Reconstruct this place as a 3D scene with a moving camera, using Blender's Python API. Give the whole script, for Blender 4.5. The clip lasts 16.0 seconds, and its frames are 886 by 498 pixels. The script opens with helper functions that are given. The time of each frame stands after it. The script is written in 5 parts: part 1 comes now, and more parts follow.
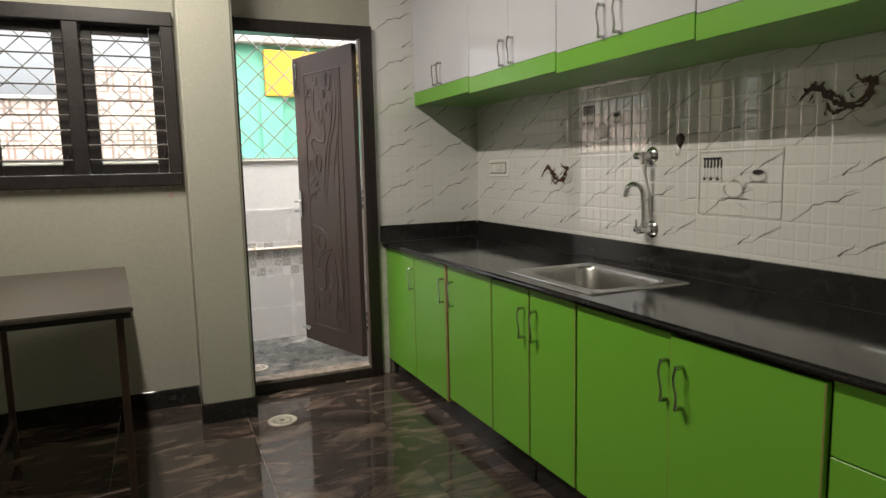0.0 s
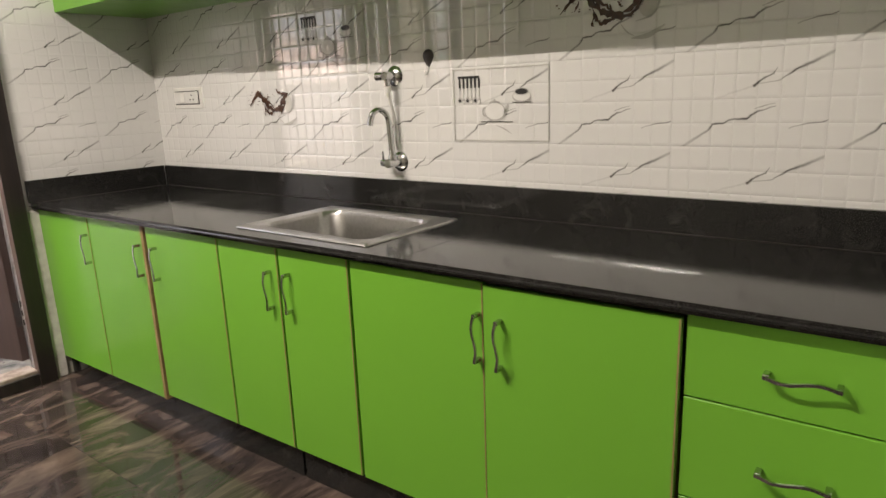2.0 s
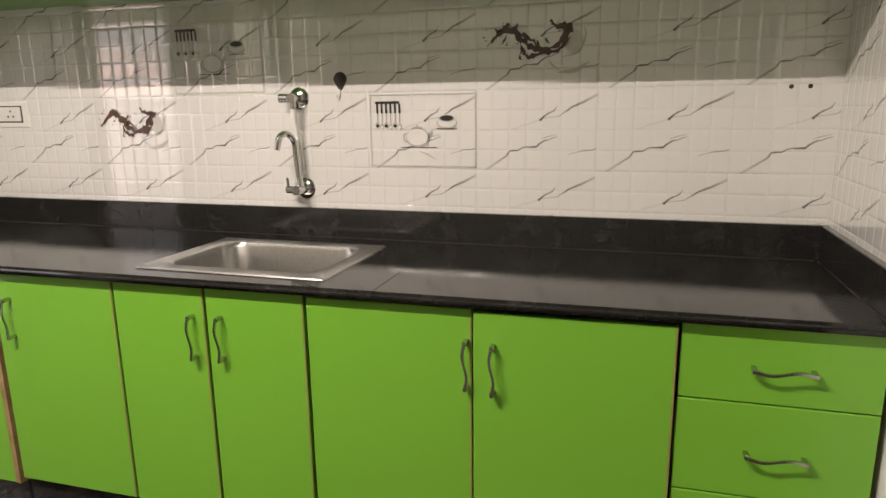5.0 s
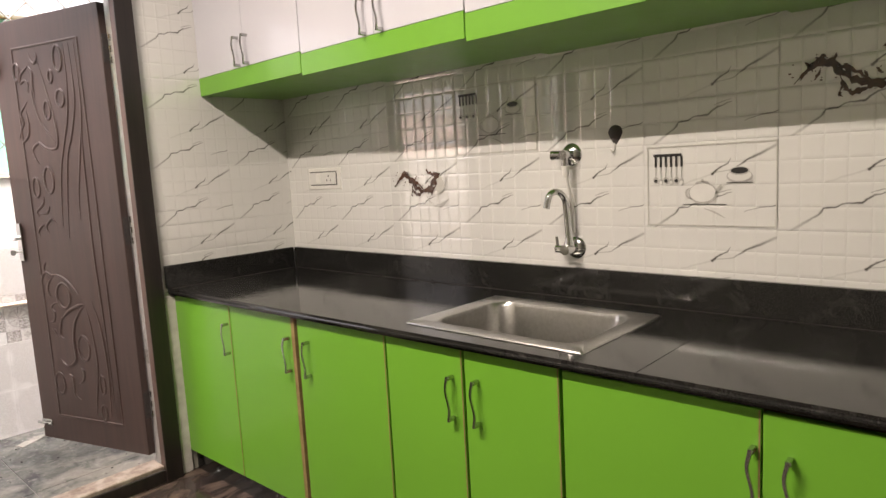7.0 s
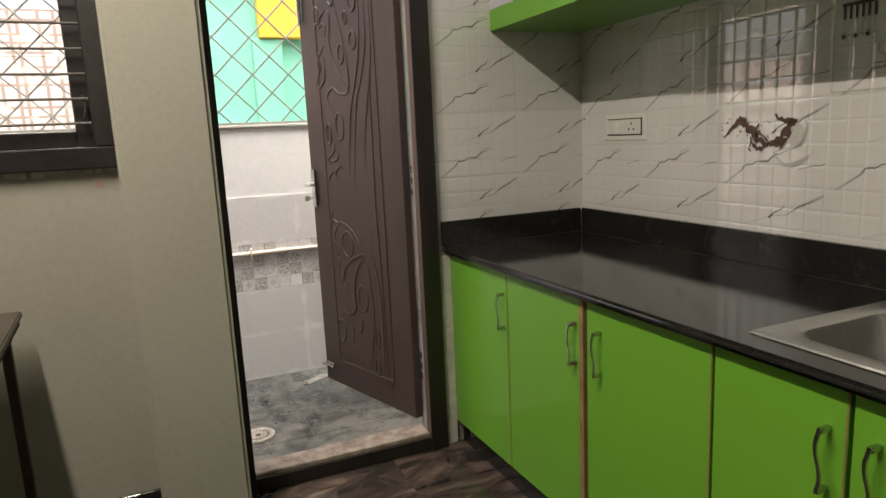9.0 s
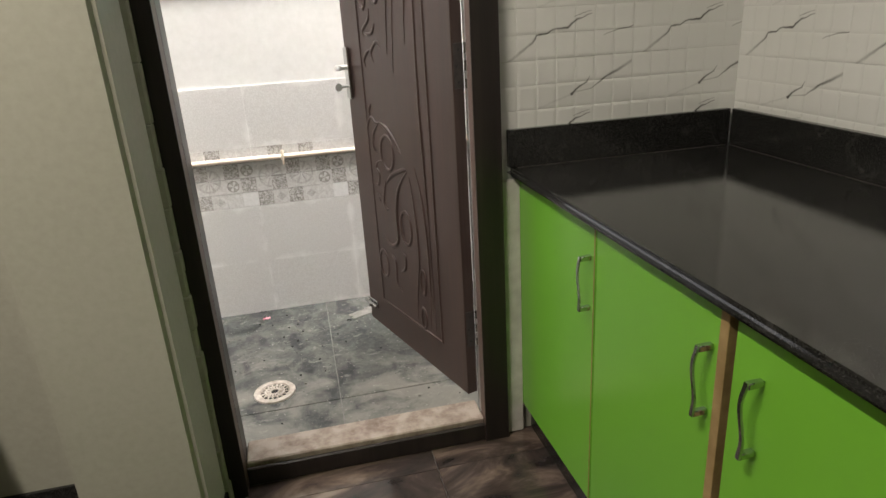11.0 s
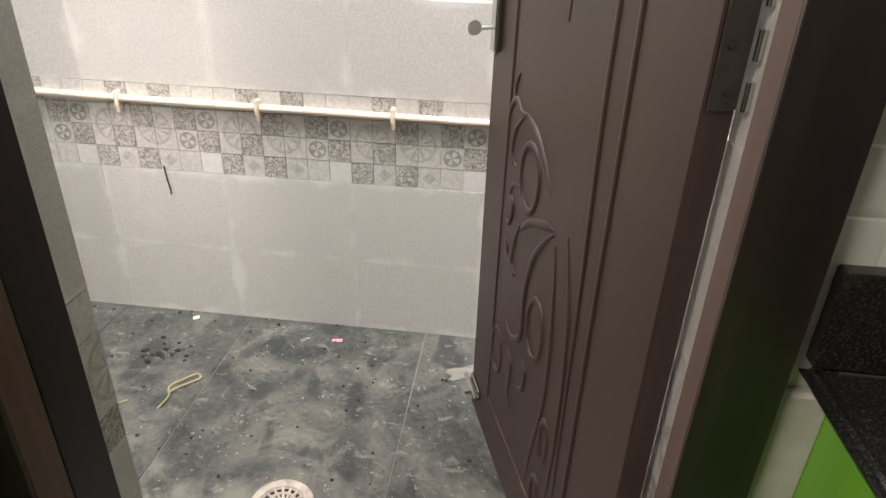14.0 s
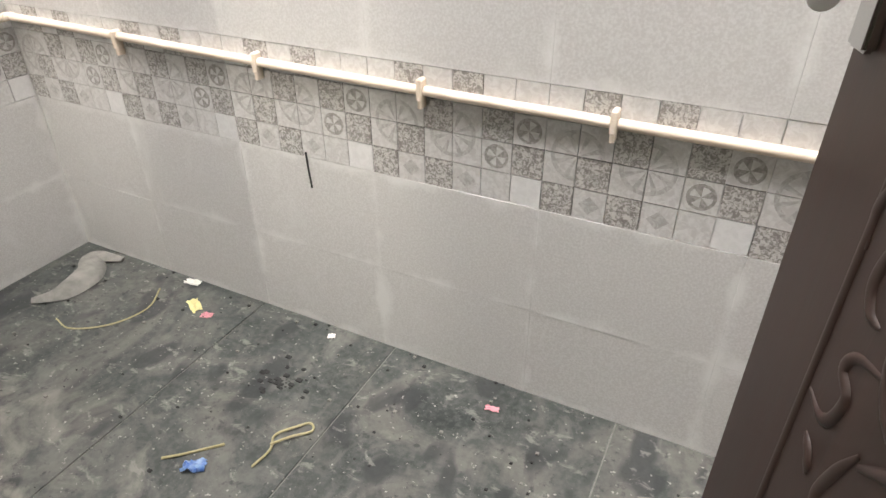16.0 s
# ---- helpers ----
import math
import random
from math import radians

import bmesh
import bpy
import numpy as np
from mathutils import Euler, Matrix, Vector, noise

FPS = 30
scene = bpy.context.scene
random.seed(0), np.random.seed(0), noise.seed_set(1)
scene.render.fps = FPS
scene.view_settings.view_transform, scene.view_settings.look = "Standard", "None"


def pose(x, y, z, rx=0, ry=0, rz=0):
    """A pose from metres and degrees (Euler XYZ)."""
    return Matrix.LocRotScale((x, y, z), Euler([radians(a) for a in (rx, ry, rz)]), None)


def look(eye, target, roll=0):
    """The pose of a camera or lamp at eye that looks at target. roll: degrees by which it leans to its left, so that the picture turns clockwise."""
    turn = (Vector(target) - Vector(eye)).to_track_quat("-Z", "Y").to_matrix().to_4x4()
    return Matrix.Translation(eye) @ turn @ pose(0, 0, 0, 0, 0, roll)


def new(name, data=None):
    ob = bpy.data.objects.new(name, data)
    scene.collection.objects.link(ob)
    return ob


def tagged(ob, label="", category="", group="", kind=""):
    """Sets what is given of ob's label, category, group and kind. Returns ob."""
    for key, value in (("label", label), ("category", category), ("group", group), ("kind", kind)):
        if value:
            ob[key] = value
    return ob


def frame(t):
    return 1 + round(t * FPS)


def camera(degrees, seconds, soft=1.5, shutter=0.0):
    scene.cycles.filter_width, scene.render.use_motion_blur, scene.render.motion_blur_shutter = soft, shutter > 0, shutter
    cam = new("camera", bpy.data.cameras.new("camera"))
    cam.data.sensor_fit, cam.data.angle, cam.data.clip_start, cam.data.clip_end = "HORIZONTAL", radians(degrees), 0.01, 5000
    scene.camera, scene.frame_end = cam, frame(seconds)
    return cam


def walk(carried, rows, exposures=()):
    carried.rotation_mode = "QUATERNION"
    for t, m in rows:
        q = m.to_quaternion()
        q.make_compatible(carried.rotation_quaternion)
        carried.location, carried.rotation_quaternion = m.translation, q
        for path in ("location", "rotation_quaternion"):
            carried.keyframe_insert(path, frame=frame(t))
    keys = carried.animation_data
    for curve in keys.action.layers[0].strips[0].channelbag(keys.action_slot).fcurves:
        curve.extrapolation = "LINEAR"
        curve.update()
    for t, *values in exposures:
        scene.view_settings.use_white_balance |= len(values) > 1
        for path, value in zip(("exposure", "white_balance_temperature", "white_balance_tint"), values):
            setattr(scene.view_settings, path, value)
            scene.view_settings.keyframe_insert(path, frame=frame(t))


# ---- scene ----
cam = camera(69.2, 16.0)
PATH = [
    (0, (0.806, 1.842, 1.317), (1.642, 3.750, 1.052), -1.3),
    (0.5, (0.898, 2.000, 1.304), (1.818, 3.850, 0.932), -1.3),
    (1, (0.953, 2.114, 1.285), (2.079, 3.842, 0.890), -0.6),
    (1.5, (0.895, 2.270, 1.306), (2.359, 3.719, 0.899), -2.8),
    (2, (0.882, 2.376, 1.278), (2.504, 3.616, 0.785), -2.2),
    (2.5, (0.905, 2.460, 1.244), (2.629, 3.532, 0.709), -1.9),
    (3, (0.868, 2.568, 1.240), (2.740, 3.273, 0.600), -1.9),
    (5.3, (0.676, 2.832, 1.323), (2.638, 3.448, 0.897), -1.0),
    (5.5, (0.674, 2.835, 1.334), (2.600, 3.546, 0.890), -1.6),
    (6, (0.722, 2.834, 1.347), (2.527, 3.838, 0.965), -3.3),
    (6.5, (0.788, 2.819, 1.342), (2.471, 4.033, 1.016), -4.1),
    (7, (0.838, 2.821, 1.329), (2.369, 4.235, 1.062), -3.1),
    (7.5, (0.866, 2.853, 1.339), (2.227, 4.436, 1.109), -2.4),
    (8, (0.892, 2.963, 1.338), (2.058, 4.688, 1.065), -1.9),
    (8.5, (0.939, 3.099, 1.342), (1.910, 4.939, 1.056), -2.6),
    (9, (1.043, 3.237, 1.308), (1.855, 5.139, 0.940), -2.7),
    (9.2, (1.112, 3.308, 1.305), (1.851, 5.227, 0.878), -2.8),
    (11.5, (1.557, 4.082, 1.258), (1.906, 6.008, 0.497), -1.8),
    (12, (1.618, 4.249, 1.250), (1.902, 6.175, 0.462), 0.9),
    (12.5, (1.612, 4.463, 1.252), (1.847, 6.381, 0.432), 1.5),
    (13, (1.629, 4.641, 1.243), (1.673, 6.551, 0.371), -0.6),
    (13.5, (1.691, 4.837, 1.244), (1.581, 6.729, 0.341), 1.5),
    (14, (1.720, 4.980, 1.230), (1.522, 6.829, 0.255), 1.9),
    (14.5, (1.679, 5.161, 1.203), (1.426, 6.923, 0.088), 0.6),
    (15, (1.647, 5.283, 1.176), (1.242, 6.989, 0.020), -0.7),
    (15.5, (1.642, 5.446, 1.167), (0.997, 7.102, 0.047), -0.3),
    (16, (1.607, 5.554, 1.155), (0.810, 7.134, 0.023), -0.2),
]
EXPOSURES = [(0.0, 1.1, 6500, 11), (1.0, 1.3, 6550, 13), (1.5, 1.5, 6550, 15), (2.0, 1.93, 6600, 18), (3.0, 1.92, 6600, 18), (5.5, 2.0, 6750, 21), (6.5, 1.85, 6800, 20), (7.0, 1.88, 6850, 20), (7.5, 1.12, 6850, 18), (8.0, 0.97, 6800, 17), (9.0, 1.02, 6800, 14), (11.5, 1.34, 6550, 11), (12.5, 1.4, 6500, 11), (13.5, 1.26, 6700, 13), (14.5, 1.2, 6600, 12), (15.0, 1.2, 6550, 12), (16.0, 1.1, 6500, 12)]
walk(cam, [(t, look(eye, target, roll)) for t, eye, target, roll in PATH], EXPOSURES)

# ---- world, sun, lamps ----
world = bpy.data.worlds.new("world")
scene.world = world
world.use_nodes = True
wn = world.node_tree.nodes
sky = wn.new("ShaderNodeTexSky")
sky.sky_type = "NISHITA"
sky.sun_disc = False
sky.sun_elevation, sky.sun_rotation = radians(72), radians(180)
sky.air_density, sky.dust_density, sky.ozone_density = 0.8, 9.0, 0.4
grey_sky = wn.new("ShaderNodeHueSaturation")  # hazy white overcast
grey_sky.inputs["Saturation"].default_value = 0.22
grey_sky.inputs["Value"].default_value = 1.9
world.node_tree.links.new(sky.outputs[0], grey_sky.inputs["Color"])
world.node_tree.links.new(grey_sky.outputs[0], wn["Background"].inputs[0])
wn["Background"].inputs[1].default_value = 0.15

sun_data = bpy.data.lights.new("sun", "SUN")
sun_data.energy, sun_data.angle, sun_data.color = 3.4, radians(110), (1.0, 0.95, 0.88)
sun = new("sun", sun_data)
sun.matrix_world = look((0, 0, 10), (0.1, 0.29, 10 - 0.95))

LAMP_AT = (0.55, 4.15, 2.83)
lamp_data = bpy.data.lights.new("tube_light", "AREA")
lamp_data.shape, lamp_data.size, lamp_data.size_y = "RECTANGLE", 0.03, 1.16
lamp_data.energy, lamp_data.color = 28, (1.0, 0.93, 0.80)
tube_light = new("tube_light", lamp_data)
tube_light.matrix_world = pose(*LAMP_AT[:2], LAMP_AT[2] - 0.012)

# ---- plan ----
WY = 5.49        # kitchen face of the door wall
WT = 0.115       # its thickness
XW = 2.6565      # tiled face of the counter wall
PY = 2.312        # kitchen face of the short partition
CEIL = 2.9
FL = 0.07        # kitchen floor
UF = 0.09        # utility floor
UY = 6.583       # utility parapet, inner face
UX0, UX1 = -0.16, 2.75
TW, TH = 0.3655, 0.242   # wall tile


# ---- materials ----
class Net:
    """A principled material and short calls for its nodes."""
    def __init__(self, name, rough=0.5, metal=0.0, spec=0.5):
        self.m = bpy.data.materials.new(name)
        self.m.use_nodes = True
        self.t = self.m.node_tree
        self.b = self.t.nodes["Principled BSDF"]
        self.b.inputs["Roughness"].default_value = rough
        self.b.inputs["Metallic"].default_value = metal
        self.b.inputs["Specular IOR Level"].default_value = spec

    def node(self, kind, **ins):
        n = self.t.nodes.new(kind)
        for k, v in ins.items():
            self.put(n.inputs[k.replace("_", " ")], v)
        return n

    def put(self, socket, v):
        if hasattr(v, "is_output"):
            self.t.links.new(v, socket)
        else:
            socket.default_value = v

    def coord(self, kind="Object"):
        return self.t.nodes.new("ShaderNodeTexCoord").outputs[kind]

    def place(self):
        return self.t.nodes.new("ShaderNodeNewGeometry").outputs["Position"]

    def rand(self):
        return self.t.nodes.new("ShaderNodeObjectInfo").outputs["Random"]

    def math(self, op, a, b=0.0, c=0.0):
        n = self.t.nodes.new("ShaderNodeMath")
        n.operation = op
        for i, v in enumerate((a, b, c)):
            self.put(n.inputs[i], v)
        return n.outputs[0]

    def noise(self, vec, scale, detail=4, rough=0.55, warp=0.0):
        n = self.node("ShaderNodeTexNoise", Vector=vec, Scale=scale, Detail=detail, Roughness=rough, Distortion=warp)
        return n.outputs["Fac"]

    def ramp(self, fac, *stops):
        n = self.t.nodes.new("ShaderNodeValToRGB")
        self.put(n.inputs[0], fac)
        e = n.color_ramp.elements
        while len(e) < len(stops):
            e.new(0.5)
        for el, (p, c) in zip(e, stops):
            el.position = p
            el.color = (c, c, c, 1) if isinstance(c, (int, float)) else (*c, 1)
        return n.outputs[0]

    def mix(self, fac, a, b):
        n = self.t.nodes.new("ShaderNodeMix")
        n.data_type = "RGBA"
        self.put(n.inputs[0], fac)
        for i, v in ((6, a), (7, b)):
            self.put(n.inputs[i], (*v, 1) if isinstance(v, tuple) else v)
        return n.outputs[2]

    def scaled(self, vec, x, y, z):
        n = self.t.nodes.new("ShaderNodeMapping")
        self.put(n.inputs["Vector"], vec)
        n.inputs["Scale"].default_value = (x, y, z)
        return n.outputs[0]

    def shifted(self, vec, by):
        n = self.t.nodes.new("ShaderNodeVectorMath")
        n.operation = "ADD"
        self.put(n.inputs[0], vec)
        self.put(n.inputs[1], by)
        return n.outputs[0]

    def base(self, v):
        self.put(self.b.inputs["Base Color"], (*v, 1) if isinstance(v, tuple) else v)
        return self

    def rough(self, v):
        self.put(self.b.inputs["Roughness"], v)
        return self

    def bump(self, height, strength=0.2, distance=0.002):
        n = self.node("ShaderNodeBump", Height=height, Strength=strength, Distance=distance)
        self.put(self.b.inputs["Normal"], n.outputs[0])
        return self


def speckle(name, a, b, scale=30, rough=0.5, metal=0.0, relief=0.1, coarse=2.5, spec=0.5):
    """A surface with fine grain and slow drift between two colours."""
    n = Net(name, rough, metal, spec)
    p = n.place()
    fine, slow = n.noise(p, scale, 5), n.noise(p, coarse, 3)
    f = n.math("ADD", n.math("MULTIPLY", fine, 0.5), n.math("MULTIPLY", slow, 0.5))
    n.base(n.mix(n.ramp(f, (0.35, 0.0), (0.65, 1.0)), a, b))
    n.rough(n.math("ADD", n.math("MULTIPLY", slow, 0.12), rough - 0.06))
    n.bump(fine, relief)
    return n.m


M = {}
M["paint"] = speckle("cream_wall_paint", (0.335, 0.328, 0.27), (0.39, 0.38, 0.32), 60, 0.55, relief=0.12, coarse=1.4)
M["white_paint"] = speckle("white_wall_paint", (0.72, 0.71, 0.68), (0.79, 0.78, 0.75), 50, 0.6, relief=0.12)
M["parapet"] = speckle("weathered_white_paint", (0.55, 0.54, 0.52), (0.62, 0.61, 0.59), 40, 0.7, relief=0.15)
M["plaster"] = speckle("bare_plaster", (0.42, 0.40, 0.36), (0.62, 0.60, 0.55), 25, 0.8, relief=0.4)
M["ceiling"] = speckle("ceiling_paint", (0.76, 0.75, 0.72), (0.8, 0.79, 0.77), 40, 0.7)
M["grout"] = speckle("white_grout", (0.66, 0.65, 0.63), (0.74, 0.73, 0.71), 80, 0.8)
M["grey_grout"] = speckle("grey_grout", (0.36, 0.355, 0.35), (0.5, 0.49, 0.48), 80, 0.85)
M["floor_grout"] = speckle("dusty_floor_grout", (0.15, 0.145, 0.135), (0.24, 0.235, 0.22), 60, 0.9)
M["chrome"] = speckle("chrome", (0.55, 0.55, 0.54), (0.66, 0.66, 0.65), 40, 0.16, 1.0, relief=0.02)
M["steel"] = speckle("brushed_steel", (0.46, 0.45, 0.43), (0.60, 0.59, 0.57), 90, 0.3, 1.0, relief=0.03)
# near-white and hardly metallic: the sky's reflection is put into the colour
M["key"] = speckle("key_steel_sky_glare", (0.78, 0.78, 0.77), (0.85, 0.85, 0.84), 40, 0.4, 0.25, relief=0.02)
M["handle"] = speckle("worn_chrome", (0.42, 0.42, 0.41), (0.55, 0.55, 0.54), 40, 0.2, 1.0, relief=0.02)
M["black_paint"] = speckle("black_enamel", (0.010, 0.009, 0.009), (0.03, 0.025, 0.024), 45, 0.38, relief=0.15)
M["iron"] = speckle("painted_iron", (0.035, 0.03, 0.03), (0.07, 0.06, 0.055), 60, 0.4, 0.3)
M["grill"] = speckle("grey_grill_paint", (0.12, 0.115, 0.105), (0.2, 0.19, 0.175), 60, 0.5)
M["bar"] = speckle("window_bar_paint", (0.10, 0.095, 0.09), (0.2, 0.19, 0.18), 60, 0.4, 0.2)
M["pvc"] = speckle("cream_pvc", (0.66, 0.55, 0.44), (0.76, 0.66, 0.55), 20, 0.4, coarse=6)
M["plate"] = speckle("switch_plastic", (0.72, 0.71, 0.66), (0.76, 0.75, 0.71), 30, 0.3)
M["dark"] = speckle("black_plastic", (0.012, 0.012, 0.012), (0.025, 0.024, 0.023), 40, 0.4)
M["grey_print"] = speckle("grey_print", (0.40, 0.39, 0.37), (0.52, 0.51, 0.48), 60, 0.25)
M["line_print"] = speckle("pale_grey_print", (0.50, 0.49, 0.45), (0.58, 0.57, 0.53), 60, 0.25)
M["brown_print"] = speckle("chocolate_print", (0.018, 0.009, 0.006), (0.11, 0.05, 0.028), 45, 0.2, coarse=14)
M["white_print"] = speckle("white_print", (0.68, 0.67, 0.64), (0.76, 0.75, 0.72), 30, 0.2)
M["drain_white"] = speckle("stained_white_drain", (0.28, 0.23, 0.18), (0.62, 0.57, 0.50), 40, 0.45, coarse=18)
M["raw_edge"] = speckle("raw_board_edge", (0.22, 0.14, 0.055), (0.36, 0.25, 0.11), 40, 0.7, coarse=8)
M["teal"] = speckle("teal_house_paint", (0.15, 0.46, 0.33), (0.19, 0.51, 0.38), 8, 0.7, coarse=0.8)
M["teal_dark"] = speckle("deep_teal_paint", (0.16, 0.42, 0.36), (0.2, 0.48, 0.41), 8, 0.7, coarse=0.8)
M["yellow"] = speckle("yellow_house_paint", (0.62, 0.34, 0.03), (0.68, 0.38, 0.05), 8, 0.7, coarse=0.8)
M["concrete"] = speckle("concrete", (0.3, 0.29, 0.27), (0.42, 0.41, 0.39), 12, 0.85)
M["ground"] = speckle("dusty_ground", (0.2, 0.18, 0.15), (0.32, 0.29, 0.25), 3, 0.9)
M["table_top"] = speckle("dark_laminate", (0.055, 0.045, 0.037), (0.10, 0.085, 0.07), 50, 0.42, coarse=3)
M["table_iron"] = speckle("brown_iron", (0.035, 0.018, 0.013), (0.075, 0.04, 0.03), 50, 0.45, coarse=5)
M["pink"] = speckle("pink_wrapper", (0.55, 0.2, 0.24), (0.68, 0.32, 0.36), 60, 0.6)
M["pink_stain"] = speckle("faded_pink_smudge", (0.42, 0.24, 0.22), (0.40, 0.33, 0.28), 120, 0.8)
M["blue"] = speckle("blue_wrapper", (0.02, 0.08, 0.3), (0.25, 0.36, 0.5), 70, 0.3, coarse=30)
M["rope"] = speckle("straw_rope", (0.30, 0.265, 0.13), (0.42, 0.375, 0.22), 120, 0.8, relief=0.5)
M["rag"] = speckle("dusty_grey_scrap", (0.14, 0.137, 0.122), (0.24, 0.23, 0.21), 40, 0.9, relief=0.5, coarse=10)
M["paper"] = speckle("scrap_paper", (0.6, 0.58, 0.52), (0.75, 0.73, 0.68), 60, 0.8)
M["soot"] = speckle("black_debris", (0.012, 0.012, 0.012), (0.04, 0.04, 0.038), 90, 0.9, relief=0.6)
M["yellow_scrap"] = speckle("yellow_wrapper", (0.5, 0.45, 0.18), (0.62, 0.57, 0.3), 60, 0.6)


def laminate(name, a, b, rough, coat):
    n = Net(name, rough)
    p = n.place()
    slow, fine = n.noise(p, 1.8, 3), n.noise(p, 150, 3)
    n.base(n.mix(slow, a, b))
    n.rough(n.math("ADD", n.math("MULTIPLY", n.noise(p, 9, 4), 0.14), rough - 0.07))
    n.put(n.b.inputs["Coat Weight"], coat)
    n.put(n.b.inputs["Coat Roughness"], 0.12)
    n.bump(fine, 0.03)
    return n.m


M["green"] = laminate("green_laminate", (0.145, 0.40, 0.03), (0.17, 0.445, 0.04), 0.33, 0.15)
M["white_lam"] = laminate("pale_lilac_laminate", (0.60, 0.60, 0.66), (0.65, 0.65, 0.70), 0.16, 0.3)


def granite():
    n = Net("black_granite", 0.1)
    p = n.place()
    grain = n.noise(p, 380, 3, 0.7)
    cloud = n.noise(p, 5, 5, 0.6, 0.6)
    c = n.mix(n.ramp(grain, (0.53, 0.0), (0.70, 1.0)), (0.011, 0.011, 0.0105), (0.06, 0.057, 0.053))
    dust = n.ramp(n.noise(p, 14, 6, 0.7, 1.2), (0.54, 0.03), (0.76, 0.45))
    n.base(n.mix(n.math("MULTIPLY", dust, cloud), c, (0.16, 0.155, 0.145)))
    n.rough(n.ramp(cloud, (0.35, 0.04), (0.8, 0.16)))
    n.bump(grain, 0.03)
    return n.m


M["granite"] = granite()


def vein_tile(name, colour, relief):
    """Printed marble tile: the same slanting strokes on every tile, in the tile's own coordinates."""
    n = Net(name, 0.13)
    o = n.coord()
    wob = n.noise(o, 45, 3, 0.6)
    wob2 = n.noise(o, 160, 2, 0.6)
    sep = n.node("ShaderNodeSeparateXYZ", Vector=o)
    x, y = sep.outputs[0], sep.outputs[2]
    shift = n.math("ADD", n.math("MULTIPLY", n.math("SUBTRACT", wob, 0.5), 0.006), n.math("MULTIPLY", n.math("SUBTRACT", wob2, 0.5), 0.003))
    # veins as (x, z, half width, darkness) along a line; a vein that leaves the tile goes on in the next
    main = ((0.20, 0.155, 0.0018, 0.25), (0.256, 0.164, 0.0022, 0.4), (0.290, 0.187, 0.0032, 0.8), (0.333, 0.207, 0.0045, 0.55), (0.366, 0.224, 0.005, 0.28), (0.415, 0.252, 0.005, 0.3))
    upper = ((-0.024, -0.033, 0.0045, 0.28), (0.05, 0.012, 0.0045, 0.3), (0.094, 0.042, 0.0035, 0.6), (0.106, 0.058, 0.0028, 0.75), (0.133, 0.061, 0.0025, 0.8), (0.146, 0.070, 0.0025, 0.6), (0.187, 0.072, 0.0035, 0.95), (0.211, 0.090, 0.0028, 0.7), (0.251, 0.101, 0.0016, 0.45))
    spur = ((0.199, 0.152, 0.0042, 1.0), (0.217, 0.168, 0.0026, 0.7), (0.240, 0.179, 0.0024, 0.7), (0.249, 0.192, 0.0015, 0.4))
    twig = ((0.284, 0.049, 0.0018, 0.3), (0.315, 0.059, 0.002, 0.5), (0.352, 0.063, 0.002, 0.6), (0.370, 0.070, 0.0018, 0.5))
    low = ((0.205, 0.097, 0.0016, 0.4), (0.225, 0.103, 0.0018, 0.5), (0.249, 0.108, 0.0015, 0.3))
    faint = ((0.11, 0.124, 0.003, 0.1), (0.199, 0.152, 0.003, 0.16))
    total = 0.0
    for line in (main, upper, spur, twig, low, faint):
        for (xa, ya, wa, da), (xb, yb, wb, db) in zip(line, line[1:]):
            length = math.hypot(xb - xa, yb - ya)
            c, s = (xb - xa) / length, (yb - ya) / length
            dx, dy = n.math("SUBTRACT", x, xa), n.math("SUBTRACT", y, ya)
            along = n.math("ADD", n.math("MULTIPLY", dx, c), n.math("MULTIPLY", dy, s))
            across = n.math("ADD", n.math("SUBTRACT", n.math("MULTIPLY", dy, c), n.math("MULTIPLY", dx, s)), shift)
            over = n.math("MAXIMUM", n.math("SUBTRACT", along, length), n.math("MULTIPLY", along, -1.0))
            over = n.math("MAXIMUM", over, 0.0)
            away = n.math("SQRT", n.math("ADD", n.math("MULTIPLY", across, across), n.math("MULTIPLY", over, over)))
            f = n.math("MINIMUM", n.math("MAXIMUM", n.math("DIVIDE", along, length), 0.0), 1.0)
            w = n.math("MULTIPLY_ADD", f, wb - wa, wa)
            dark = n.math("MULTIPLY_ADD", f, db - da, da)
            band = n.math("MAXIMUM", n.math("SUBTRACT", 1.0, n.math("DIVIDE", away, n.math("MULTIPLY", w, 1.25))), 0.0)
            total = n.math("MAXIMUM", total, n.math("MULTIPLY", band, dark))
    body = n.mix(n.noise(n.place(), 3, 4), colour, tuple(min(1.0, c * 1.06) for c in colour))
    n.base(n.mix(n.math("MINIMUM", n.math("MULTIPLY", total, 1.35), 1.0), body, (0.055, 0.05, 0.045)))
    n.rough(n.math("ADD", n.math("MULTIPLY", n.noise(n.place(), 6, 4), 0.07), 0.015))
    n.bump(n.noise(o, 30, 2), relief)
    n.b.inputs["Coat Weight"].default_value = 1.0
    n.b.inputs["Coat Roughness"].default_value = 0.025
    n.b.inputs["Coat IOR"].default_value = 1.75
    n.b.inputs["IOR"].default_value = 1.6
    return n.m


M["tile"] = vein_tile("marble_print_tile", (0.70, 0.695, 0.67), 0.04)


